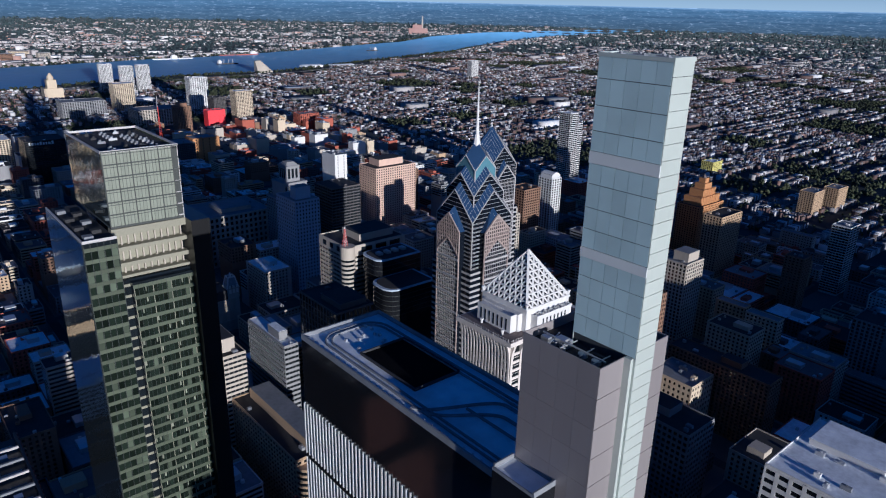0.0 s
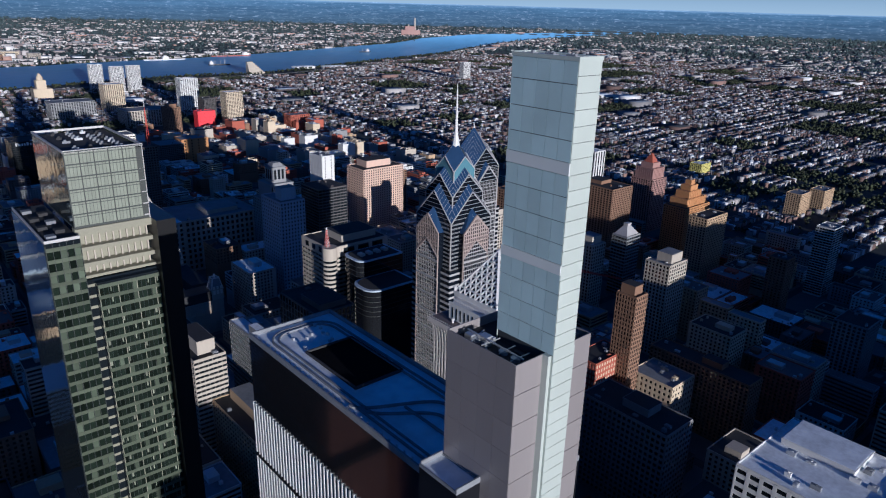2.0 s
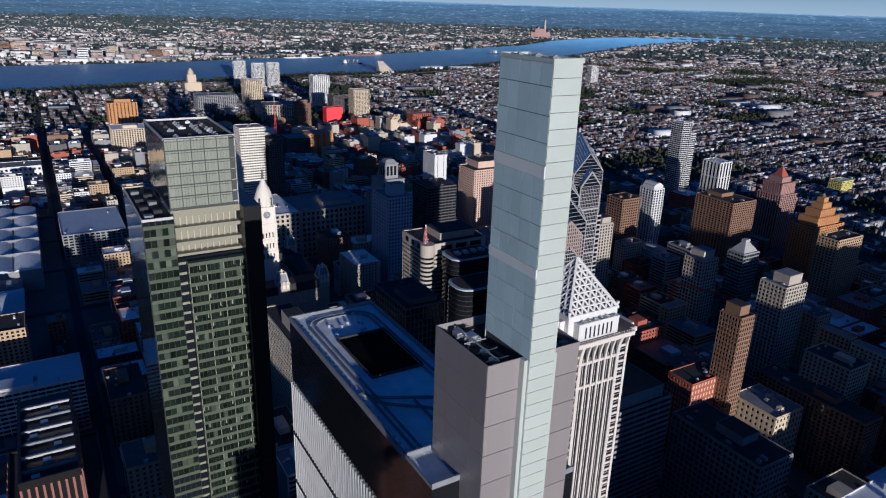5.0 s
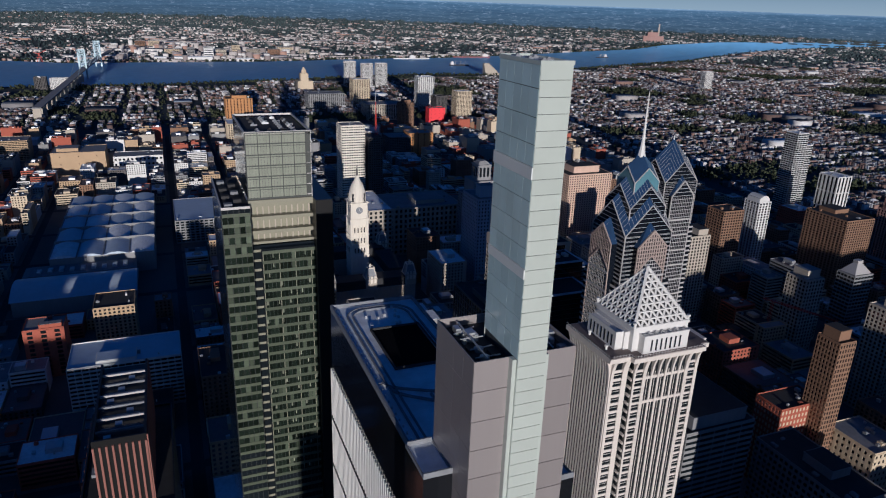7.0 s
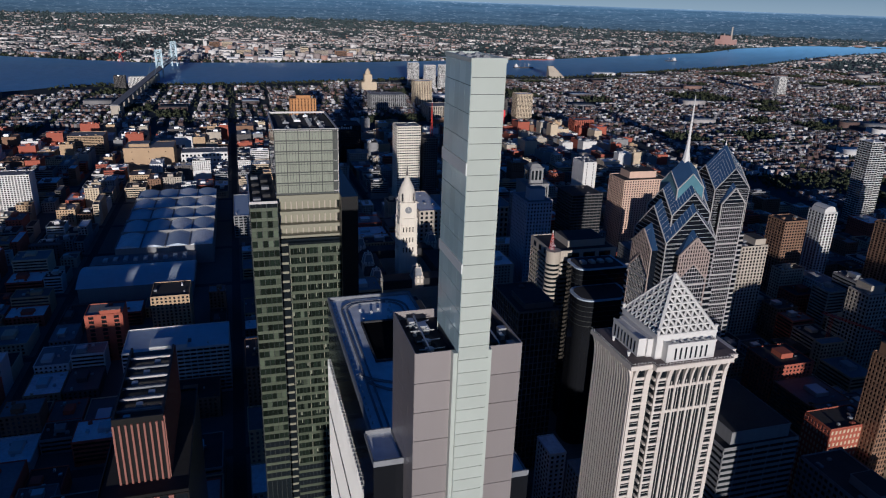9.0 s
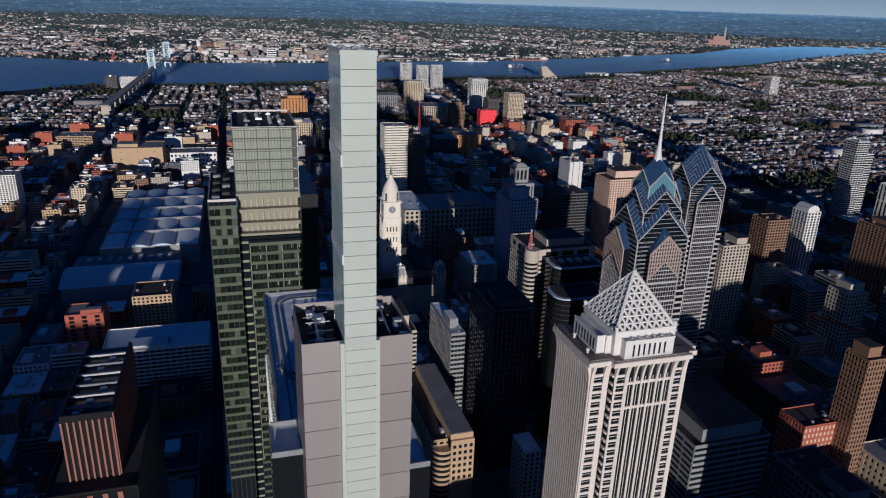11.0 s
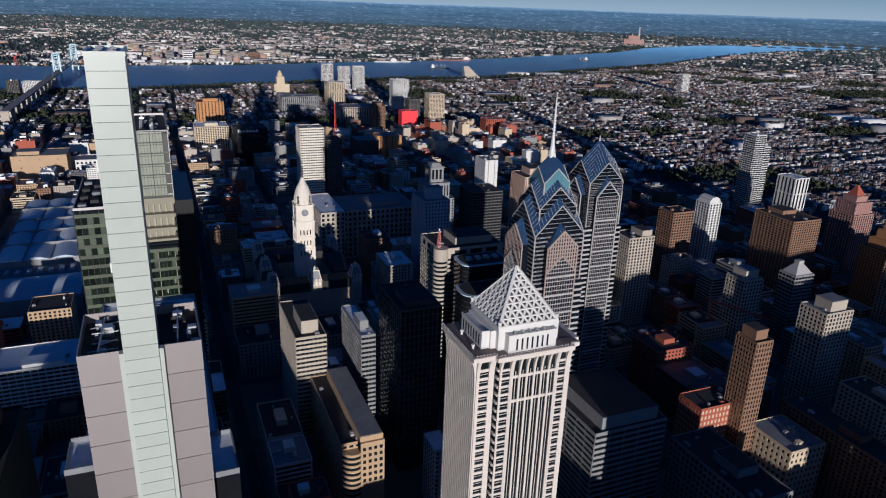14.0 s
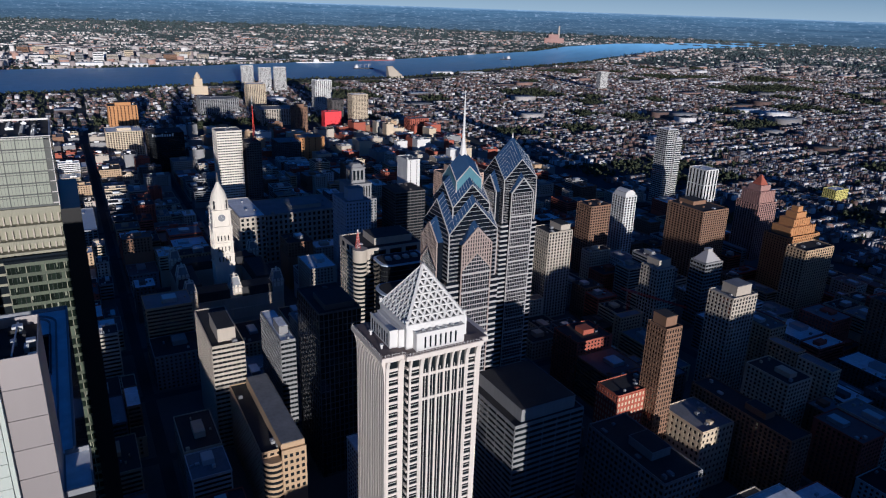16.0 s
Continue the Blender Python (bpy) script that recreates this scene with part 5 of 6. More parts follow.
def convention_hall():
    t = thing("exhibition_hall", "long exhibition hall with a ribbed blue-grey vaulted roof", "exhibition hall")
    x0, x1, y0, y1 = -121, 2, 902, 1195
    part("hall", Shape().box(x0, x1, y0, y1, 0, 27), GREY, t)
    for i in range(4):                                # shallow vaults side by side, each in short lengths
        xa, w = x0 + i * (x1 - x0) / 4, (x1 - x0) / 4
        for j in range(5):
            ya, yb = y0 + j * 58.6, y0 + j * 58.6 + (55 if j % 2 else 57.6)
            prof = [(xa + .8 + (w - 1.6) * k / 8, 27 + (3.2 + (j % 2)) * math.sin(math.pi * k / 8)) for k in range(9)]
            pts = [(x, ya, z) for x, z in prof] + [(x, yb, z) for x, z in prof]
            part("roof_vault", Shape().poly(pts, [(k, k + 1, 10 + k, 9 + k) for k in range(8)] + [tuple(range(8, -1, -1)), tuple(range(9, 18))]), BLUEROOF if (i + j) % 3 else ROOFW, t)
        part("roof_gutter", Shape().box(xa - .6, xa + .8, y0, y1, 27, 28.2), ROOFG, t)
    for j in range(1, 5):
        part("roof_upstand", Shape().box(x0, x1, y0 + j * 58.6 - 1.2, y0 + j * 58.6 - .2, 27.1, 31.4), GREY, t)
    part("foyer", Shape().box(-147, -20, 792, 902, 0, 18), GREY, t)
    prof = [(792 + 74 * k / 10, 18 + 9 * math.sin(math.pi * k / 10)) for k in range(11)]
    pts = [(-149, y, z) for y, z in prof] + [(-18, y, z) for y, z in prof]
    part("foyer_vault", Shape().poly(pts, [(k, 11 + k, 12 + k, 1 + k) for k in range(10)] + [tuple(range(10, -1, -1)), tuple(range(11, 22))]), BLUEROOF, t)
    part("foyer_roof", Shape().box(-140, -24, 867, 901, 18, 19.2), ROOFG, t)
    for i in range(9):
        part("roof_unit", Shape().box(-132 + i * 12, -127 + i * 12, 874, 884 + (i % 3) * 3, 19.2, 21.6).box(-131 + i * 12, -128 + i * 12, 876, 880, 21.6, 22.4), METAL, t)


convention_hall()


def domed_tower():
    # grey chosen dark to include the shade this tower stands in
    t = mid("office_tower", "grey stone setback tower, darkened for shade, with an arched lantern top", 408, 800, 46, 44, 96, GREY, ROOFG, (10, 9), 24, .55, .4, limit=60, gear=2)
    part("setback", Shape().box(414, 448, 804, 838, 96, 118).box(413.4, 448.6, 803.4, 838.6, 117, 118.4), GREY, t)
    lantern = part("lantern", Shape().box(421, 441, 810, 830, 118.4, 138).box(420.2, 441.8, 809.2, 830.8, 138, 139.4).prism([(422, 811), (440, 811), (440, 829), (422, 829)], 139.4, 144, 0, .55), GREY, t)
    for u in (425.5, 431, 436.5):
        piece("window", GLASSD, lantern, u, 809.95, 129, 3.2, .2, 13)
        piece("window", GLASSD, lantern, 420.95, u + 389, 129, .2, 3.2, 13)
    for i in range(8):
        piece("window", GLASSD, t, 417 + i * 4, 803.9, 107, 1.6, .2, 15)


domed_tower()


def pink_tower():
    t = mid("office_tower", "pink granite tower with setbacks and a pointed red roof", 975, 588, 40, 40, 88, PINK, ROOFD, (9, 9), 24, .45, .2, limit=40, gear=0)
    s = Shape().box(979, 1011, 592, 624, 88, 106).box(984, 1006, 597, 619, 106, 114)
    part("setback", s, PINK, t)
    part("pointed_roof", Shape().prism([(987, 600), (1003, 600), (1003, 616), (987, 616)], 114, 128, 0, .12), RED, t)
    fins = Shape()
    for i in range(9):
        fins.box(979 + i * 3.9, 980.2 + i * 3.9, 591.4, 592, 88, 106).box(978.4, 979, 592 + i * 3.9, 593.2 + i * 3.9, 88, 106)
    part("setback_ribs", fins, PINK, t)


def orange_tower():
    t = mid("apartment_tower", "orange brick setback tower with a stepped crown", 899, 482, 66, 36, 78, ORANGE, ROOFD, (16, 9), 22, .55, .45, limit=60, gear=2)
    s = Shape().box(907, 957, 486, 514, 78, 90).box(915, 949, 489, 511, 90, 100).box(922, 942, 492, 508, 100, 108).box(927, 937, 495, 505, 108, 115)
    part("stepped_crown", s, ORANGE, t)
    ribs = Shape()
    for i in range(11):
        ribs.box(908 + i * 4.8, 909.2 + i * 4.8, 485.4, 486, 78, 91.5)
        if 1 < i < 9:
            ribs.box(908 + i * 4.8, 909.2 + i * 4.8, 488.4, 489, 90, 101.5)
    part("crown_ribs", ribs, ORANGE, t)
    part("cupola", Shape().round(932, 500, 3, 115, 120, 8, 0, .3), ROOFB, t)


def pyramid_cap():
    s = thing("roof_pyramid", "pale metal pyramid cap on the dark tower", "roof")
    part("cap", Shape().prism([(715.5, 454.5), (740.5, 454.5), (740.5, 473.5), (715.5, 473.5)], 81.2, 92, 0, .25).box(724, 732, 461, 467, 92, 95), SILVER, s)


def vault_top():
    s = thing("roof_vault", "white barrel vault on the slim white tower", "roof")
    pr = [(775.5 + 9.5 * math.cos(a), 106 + 9 * math.sin(a)) for a in np.linspace(0, math.pi, 12)]
    pts = [(x, 648, z) for x, z in pr] + [(x, 670, z) for x, z in pr]
    part("vault", Shape().poly(pts, [(i + 1, i, 12 + i, 13 + i) for i in range(11)] + [tuple(range(12)), tuple(range(23, 11, -1))]), WHITE, s)


def crane():
    t = thing("tower_crane", "red lattice tower crane over a building site", "crane")
    m = Shape()
    for a, b in ((-1, -1), (1, -1), (1, 1), (-1, 1)):
        m.bar((610 + a, 462 + b, 0), (610 + a, 462 + b, 62), .4)
    part("mast", m, MASTRED, t)
    j = Shape().bar((606, 472, 61), (634, 403, 61), .5).bar((608, 473, 61), (636, 404, 61), .5).bar((607, 472.5, 63), (635, 403.5, 62), .5)
    part("jib", j, MASTRED, t)


pink_tower()
orange_tower()
mid("apartment_tower", "white tower with projecting balcony slabs", 925, 292, 30, 22, 92, WHITE, ROOFG, (3, 6), 26, .05, .3, limit=80)
mid("apartment_block", "grey stone tower with a dark cap", 700, 172, 34, 30, 68, GREY, ROOFD, (8, 7), 18, .4, .3, limit=60)
mid("apartment_block", "brown brick tower beside the houses", 818, 300, 22, 22, 72, BROWN, ROOFD, (5, 5), 20, .5, .4, limit=20)
mid("apartment_block", "bright yellow painted apartment block", 1432, 752, 40, 28, 26, mat("yellow_paint", (0.62, 0.56, 0.16), 0.7), ROOFW, (8, 6), 7, .5, .4, limit=0)
for bx, by in ((1270, 470), (1335, 455)):
    mid("apartment_block", "tan brick slab block among the houses", bx, by, 42, 26, 44, TAN, ROOFG, (8, 6), 13, .5, .4, limit=0)
mid("apartment_tower", "tan banded tower with glazed bays", 700, 640, 34, 30, 100, BROWN, ROOFD, (8, 6), 26, .35, .4, limit=40)
mid("apartment_tower", "brown tower with lit crown and turret", 560, 548, 34, 30, 108, LIME, ROOFD, (8, 8), 28, .45, .35, limit=40, pent=(.55, .95, .1, .8, 7))
mid("office_block", "ornate pale stone block with arched gables", 505, 560, 44, 34, 92, LIME, ROOFD, (8, 6), 16, .5, .35, limit=40, pent=(.2, .8, .2, .8, 6))
mid("apartment_tower", "dark tower with a white penthouse", 690, 905, 30, 40, 78, BROWN, ROOFG, (7, 8), 22, .3, .4, limit=0, pent=(.4, .9, .2, .6, 7))
mid("office_block", "orange brick block behind the square", 560, 1500, 60, 46, 52, ORANGE, ROOFG, (4, 3), 8, .8, .5, limit=0)
mid("office_block", "brick office block with window grid", 505, 1480, 52, 60, 48, DARKSTONE, ROOFG, (12, 12), 12, .3, .35, limit=0)
mid("apartment_block", "red brick apartment block by the square", 960, 1740, 60, 40, 42, RED, ROOFG, (9, 6), 11, .5, .4, limit=0)
mid("office_block", "pale blue-grey stone office block", 470, 2250, 120, 70, 48, GREY, ROOFG, (18, 10), 11, .4, .35, limit=0)
mid("office_block", "long pale stone block with a flat roof", 600, 2000, 130, 80, 46, LIME, ROOFG, (18, 10), 11, .4, .35, limit=0)
mid("office_tower", "tan tower with a rounded white top", 640, 2330, 60, 50, 84, CREAM, ROOFW, (10, 8), 22, .4, .35, limit=0)
mid("office_tower", "brown stone office tower beside the theatre", 640, 1800, 36, 40, 78, BROWN, ROOFD, (9, 8), 20, .5, .35, limit=0, pent=(.2, .8, .2, .8, 8))
mid("apartment_tower", "dark brown apartment tower beside a pale one", 800, 1950, 36, 44, 74, DARKSTONE, ROOFD, (8, 8), 20, .3, .35, limit=0)
mid("office_slab", "dark slab tower beside the white banded one", 345, 1085, 24, 40, 128, DARKSTONE, ROOFD, (6, 10), 32, .3, .4, limit=0)
mid("apartment_tower", "pale apartment tower far in the terraces", 2330, 2520, 44, 30, 84, WHITE, ROOFW, (6, 4), 24, .3, .4, limit=0)
mid("apartment_block", "pale grid block near the bridge", -345, 2850, 60, 30, 38, WHITE, ROOFG, (12, 6), 10, .4, .4, limit=0)
mid("apartment_block", "dark block near the bridge foot", -395, 2850, 40, 30, 42, DARKSTONE, ROOFD, (8, 6), 11, .3, .35, limit=0)
mid("office_block", "broad blue-white roofed block beyond the hall", 30, 1000, 80, 120, 34, GREY, BLUEROOF, (12, 16), 8, .3, .4, limit=0)
pyramid_cap()
vault_top()
crane()

# ---- filling blocks ----
rnd = random.Random(11)
WALLS = [LIME, CREAM, RED, BROWN, GREY, TAN, LIME, RED, GREY, CREAM, DARKSTONE, WHITE]
ROOFS = [ROOFD, ROOFG, ROOFG, ROOFD, ROOFW, ROOFB]
EW = [-520, -420, -330, -240, -160, 30, 125, 262, 400, 480, 570, 660, 750, 850, 950, 1050]
NS = [-620, -480, -350, -215, -80, 50, 130, 320, 460, 560, 660, 820, 960, 1090, 1220, 1350, 1480, 1610, 1740, 1870]


JOIN = Shape()
JMATS = [GLASSD, LIME, CREAM, RED, BROWN, GREY, TAN, DARKSTONE, WHITE, ROOFD, ROOFG, ROOFW, ROOFB, METAL]
made = [0]


def fill(x0, y0, sx, sy, h, wm, rm, own):
    """A plain city building; far ones and those out of sight go into one joined object."""
    x1, y1 = x0 + sx, y0 + sy
    w, style, fh = (Shape() if own else JOIN), rnd.random(), 3.8
    near = y0 > -60 and math.hypot(x0, y0) < 1500
    for k in range(max(1, int(min(h, 60 if own else 22) / fh))):
        z = h - 3.0 - k * fh
        if z < 1 or not near:
            break
        if style < .45:
            w.box(x0 + 1, x1 - 1, y0 - .12, y0, z, z + 1.7)
            w.box(x0 - .12, x0, y0 + 1, y1 - 1, z, z + 1.7)
        else:
            for i in range(int(sx / 4)):
                w.box(x0 + 1.2 + i * 4, x0 + 3 + i * 4, y0 - .12, y0, z, z + 1.9)
            for i in range(int(sy / 4)):
                w.box(x0 - .12, x0, y0 + 1.2 + i * 4, y0 + 3 + i * 4, z, z + 1.9)
    huts = []
    if min(sx, sy) > 14:
        a, b = rnd.uniform(.15, .5), rnd.uniform(.15, .5)
        huts.append((x0 + sx * a, x0 + sx * (a + .3), y0 + sy * b, y0 + sy * (b + .35), h + .2, h + rnd.uniform(3, 5)))
        for _ in range(4):
            gx, gy = rnd.uniform(x0 + 1, x1 - 4), rnd.uniform(y0 + 1, y1 - 4)
            huts.append((gx, gx + rnd.uniform(1, 3), gy, gy + rnd.uniform(1, 3), h + .2, h + rnd.uniform(1, 2.4)))
    sides = ((x0 - .2, x1 + .2, y0 - .2, y0 + .4, h - .4, h + 1), (x0 - .2, x1 + .2, y1 - .4, y1 + .2, h - .4, h + 1), (x0 - .2, x0 + .4, y0 + .4, y1 - .4, h - .4, h + .97), (x1 - .4, x1 + .2, y0 + .4, y1 - .4, h - .4, h + .97))
    if not own:
        wi, ri = JMATS.index(wm), JMATS.index(rm)
        JOIN.box(x0, x1, y0, y1, 0, h, wi, ri)
        for q in sides:
            JOIN.box(*q, wi)
        for q in huts:
            JOIN.box(*q, wi if rnd.random() < .5 else 13)
        return
    made[0] += 1
    t = thing("city_building", "%s building with rows of windows and %s" % (wm.name.replace("_", " "), rm.name.replace("_", " ")), "building", "city blocks")
    part("wall", Shape().box(x0, x1, y0, y1, 0, h), wm, t)
    tagged(part("glazing", w, GLASSD, t), kind="stuff")
    part("roof", Shape().box(x0 + .4, x1 - .4, y0 + .4, y1 - .4, h, h + .2), rm, t)
    p = Shape()
    for q in sides:
        p.box(*q)
    part("parapet", p, wm, t)
    for q in huts:
        part("roof_hut", Shape().box(*q).box(q[0] + .2, q[1] - .2, q[2] + .2, q[3] - .2, q[5], q[5] + .25), wm if rnd.random() < .5 else METAL, t)


# unseen tower, added to shade the lower right of the green glass tower
fill(16, -140, 28, 30, 200, GREY, ROOFG, False)
TAKEN.append((16, -140, 44, -110))
pav = Shape()
for xa, xb in zip(EW, EW[1:]):
    for ya, yb in zip(NS, NS[1:]):
        X0, X1, Y0, Y1 = xa + 9, xb - 9, ya + 9, yb - 9
        if X1 - X0 < 15 or Y1 - Y0 < 15:
            continue
        pav.box(X0 - 4, X1 + 4, Y0 - 4, Y1 + 4, 0, .15)
        x = X0
        while x < X1 - 10:
            wx = min(rnd.uniform(20, 46), X1 - x)
            y = Y0
            while y < Y1 - 10:
                wy = min(rnd.uniform(18, 50), Y1 - y)
                if Y1 - y - wy < 12:
                    wy = Y1 - y
                cxm, cym = x + wx / 2, y + wy / 2
                if clear(x, y, x + wx - 1.5, y + wy - 1.5) and rnd.random() < .86:
                    if cym < -60:
                        # unseen blocks behind the view; heights set to shade the centre, lanes left sunlit
                        h = rnd.uniform(85, 150) if rnd.random() < .75 else rnd.uniform(40, 85)
                        if 120 < cxm < 260:
                            h *= .8
                        lane_a, lane_b = cxm + .165 * (344 - cym), cxm + .165 * (250 - cym)
                        if 160 < lane_a < 226:
                            h = min(h, 24 + .105 * (344 - cym))
                        elif 415 < lane_b < 515:
                            h = min(h, 36 + .105 * (250 - cym))
                        elif -118 < cxm + .165 * (650 - cym) < -8:
                            h = 36 + .1086 * (650 - cym)
                        elif 268 < cxm < 350 and cym > -250:
                            h = rnd.uniform(136, 150)
                        elif cxm > 330:
                            h = 54 + .1086 * (500 - cym) + rnd.uniform(-14, 14)
                        elif cxm < -110:
                            h = rnd.uniform(115, 165)
                    elif cym < 900 and 0 < cxm < 760:
                        h = rnd.choice((14, 18, 24, 30, 38, 48, 60)) * rnd.uniform(.85, 1.15)
                    else:
                        h = rnd.choice((10, 12, 14, 18, 22, 28, 36)) * rnd.uniform(.85, 1.15)
                    fill(x, y, wx - 1.5, wy - 1.5, h, rnd.choice(WALLS), rnd.choice(ROOFS), made[0] < 290 and 90 < cym < 700 and -160 < cxm < 780)
                y += wy
            x += wx
tagged(part("city_blocks", JOIN, JMATS), "blocks of stone and brick city buildings, with unseen ones added to cast shade", "buildings", kind="stuff")
tagged(part("pavement", pav, PAVING), "raised pavement of the city blocks", "pavement", kind="structure")

# ---- terraced houses, far warehouses and trees ----
rs = np.random.RandomState(4)
H, TR = [], []
for bx in np.arange(-1500, 4700, 118.0):
    for by in np.arange(320, 4300, 128.0):
        if -520 < bx < 1040 and by < 1860:
            continue
        if by + 130 > bank_y(bx + 50) - 40:
            continue
        dx, dy = bx - 45, by + 25
        r = math.hypot(dx, dy)
        az = math.degrees(math.atan2(dx, dy))
        if not -24 < az < 80 or r > 5200:
            continue
        wid = 5.2 if r < 1700 else 7.0 if r < 2600 else 9.5
        if noise.noise((bx / 420, by / 420, 9.0)) > .33 or rs.rand() < .06:   # a green or a yard
            for _ in range(70):
                TR.append((bx + rs.uniform(8, 110), by + rs.uniform(8, 120), 0, rs.uniform(7, 13)))
            continue
        if rs.rand() < .08:                            # a large shed or school
            H.append((bx + 55, by + 60, 0, rs.uniform(50, 90), rs.uniform(50, 90), rs.uniform(8, 20)))
            continue
        flip = rs.rand() < .42
        sx_, sy_ = rs.uniform(-9, 9), rs.uniform(-9, 9)
        for row in np.array((8, 26, 62, 88) if not flip else (6, 36, 66, 92)) + rs.uniform(-5, 5, 4):
            n = int(104 / wid)
            h0 = rs.uniform(6.5, 10)
            for i in range(n):
                if rs.rand() < .13:
                    continue
                h = h0 + rs.uniform(-.6, 1.2) + (3 if rs.rand() < .08 else 0)
                d = rs.uniform(10, 15)
                if not flip and abs(bx + 6 + (i + .5) * wid - 25) < 14 or flip and abs(bx + row + 6 - 25) < 20:
                    continue
                if flip:
                    H.append((bx + sx_ + row + d / 2, by + sy_ + 8 + (i + .5) * wid, 0, d, wid * .98, h))
                else:
                    H.append((bx + sx_ + 6 + (i + .5) * wid, by + sy_ + row + d / 2, 0, wid * .98, d, h))
        for _ in range(24):
            TR.append((bx + rs.uniform(0, 118), by + rs.uniform(0, 128), 0, rs.uniform(5, 10)))
tagged(box_field("terraced_houses", H, [HOUSEW, HOUSER]), "dense rows of small brick terraced houses", "houses", kind="stuff")

W2, FT = [], []
for _ in range(56000):                                 # the far shore and the southern flats
    az, r = radians(rs.uniform(-26, 82)), 3500 * math.exp(rs.uniform(0, 2.6))
    x, y = 45 + r * math.sin(az), -25 + r * math.cos(az)
    if bank_y(x) - 30 < y < far_y(x) + 30 or (y < bank_y(x) and x < 4600 and r < 5300):
        continue
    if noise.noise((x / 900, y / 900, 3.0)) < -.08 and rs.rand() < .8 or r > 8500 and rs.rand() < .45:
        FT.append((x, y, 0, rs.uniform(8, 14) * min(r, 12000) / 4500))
        continue
    k = r / 4500
    if rs.rand() < .06:
        W2.append((x, y, 0, rs.uniform(40, 130), rs.uniform(40, 110), rs.uniform(8, 16)))
    else:
        W2.append((x, y, 0, rs.uniform(9, 20) * k, rs.uniform(9, 20) * k, rs.uniform(6, 10)))
    if rs.rand() < .5:
        for _ in range(2):
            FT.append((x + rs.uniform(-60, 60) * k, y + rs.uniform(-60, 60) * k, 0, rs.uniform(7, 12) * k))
for _ in range(120):
    x = rs.uniform(-300, 900)
    W2.append((x, far_y(x) + rs.uniform(60, 1300), 0, rs.uniform(15, 45), rs.uniform(15, 45), rs.uniform(10, 36)))
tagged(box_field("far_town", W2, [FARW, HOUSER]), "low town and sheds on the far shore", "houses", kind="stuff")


def woods(name, trees, label, leaf):
    """Trees as clumps of small uneven crowns on short trunks."""
    oc = np.array([(1, 0, 0), (-1, 0, 0), (0, 1, 0), (0, -1, 0), (0, 0, 1), (0, 0, -.7)], dtype=float)
    of = np.array([(0, 2, 4), (2, 1, 4), (1, 3, 4), (3, 0, 4), (2, 0, 5), (1, 2, 5), (3, 1, 5), (0, 3, 5)])
    V, F, n = [], [], 0
    for x, y, z, s in trees:
        for _ in range(4):
            c = np.array((x, y, z + s * .55)) + rs.uniform(-.38, .38, 3) * s
            V.append(c + oc * rs.uniform(.6, 1.3, (6, 1)) * s * .34)
            F.append(of + n)
            n += 6
    return tagged(new(name, np_mesh(name, far(np.concatenate(V)), np.concatenate(F), [leaf])), label, "trees", kind="stuff")


for _ in range(900):                                   # wooded bank
    x = rs.uniform(-600, 4200)
    TR.append((x, bank_y(x) - rs.uniform(5, 45), 0, rs.uniform(7, 13)))
for _ in range(700):
    x = rs.uniform(-1500, 4800)
    TR.append((x, far_y(x) + rs.uniform(5, 80), 0, rs.uniform(8, 15)))
woods("street_trees", TR, "dark green street trees and copses", FOLIAGE)
woods("far_woods", FT, "green woods on the far flats, tinted with haze", FARWOOD)


# ---- bridge, ships and the far shore ----
def bridge():
    t = thing("suspension_bridge", "blue-grey steel suspension bridge over the river", "bridge")
    a, b = Vector((-258, 3150, 0)), Vector((-238, 3690, 0))
    d = (b - a).normalized()
    n = Vector((d.y, -d.x, 0))
    start, end = a - d * 1000, b + d * 620
    deck = Shape().bar(start + Vector((0, 0, 34)), a + Vector((0, 0, 43)), 24, 4).bar(a + Vector((0, 0, 43)), b + Vector((0, 0, 43)), 24, 4).bar(b + Vector((0, 0, 43)), end + Vector((0, 0, 30)), 24, 4)
    part("deck", deck, GREY, t, warp=True)
    steel = mat("pale_blue_steel", (0.35, 0.46, 0.52), 0.5, metal=0.2)
    for c in (a, b):
        s = Shape()
        for k in (-12, 12):
            p = c + n * k
            s.bar(p, p + Vector((0, 0, 116)), 6)
        for i in range(6):
            z0 = 50 + i * 10.5
            s.bar(c - n * 12 + Vector((0, 0, z0)), c + n * 12 + Vector((0, 0, z0 + 10.5)), 2.6)
            s.bar(c + n * 12 + Vector((0, 0, z0)), c - n * 12 + Vector((0, 0, z0 + 10.5)), 2.6)
        s.bar(c - n * 14 + Vector((0, 0, 116)), c + n * 14 + Vector((0, 0, 116)), 5)
        s.bar(c - n * 14 + Vector((0, 0, 40)), c + n * 14 + Vector((0, 0, 40)), 5)
        part("pylon", s, steel, t, warp=True)
    for k in (-12, 12):
        s, h = Shape(), Shape()
        pts = [a - d * 250 + n * k + Vector((0, 0, 42))]
        L = (b - a).length
        for i in range(25):
            f = i / 24
            pts.append(a + d * L * f + n * k + Vector((0, 0, 50 + 66 * (2 * f - 1) ** 2)))
        pts.append(b + d * 250 + n * k + Vector((0, 0, 42)))
        for p, q in zip(pts, pts[1:]):
            s.bar(p, q, 1.6)
        for p in pts[1:-1]:
            h.bar(Vector((p.x, p.y, 43)), p, .6)
        part("cable", s, steel, t, warp=True)
        part("hanger_row", h, steel, t, warp=True)
    for i in range(12):
        p = start + d * (i * 82)
        part("pier", Shape().box(p.x - 10, p.x + 10, p.y - 3, p.y + 3, 0, 33), LIME, t, warp=True)


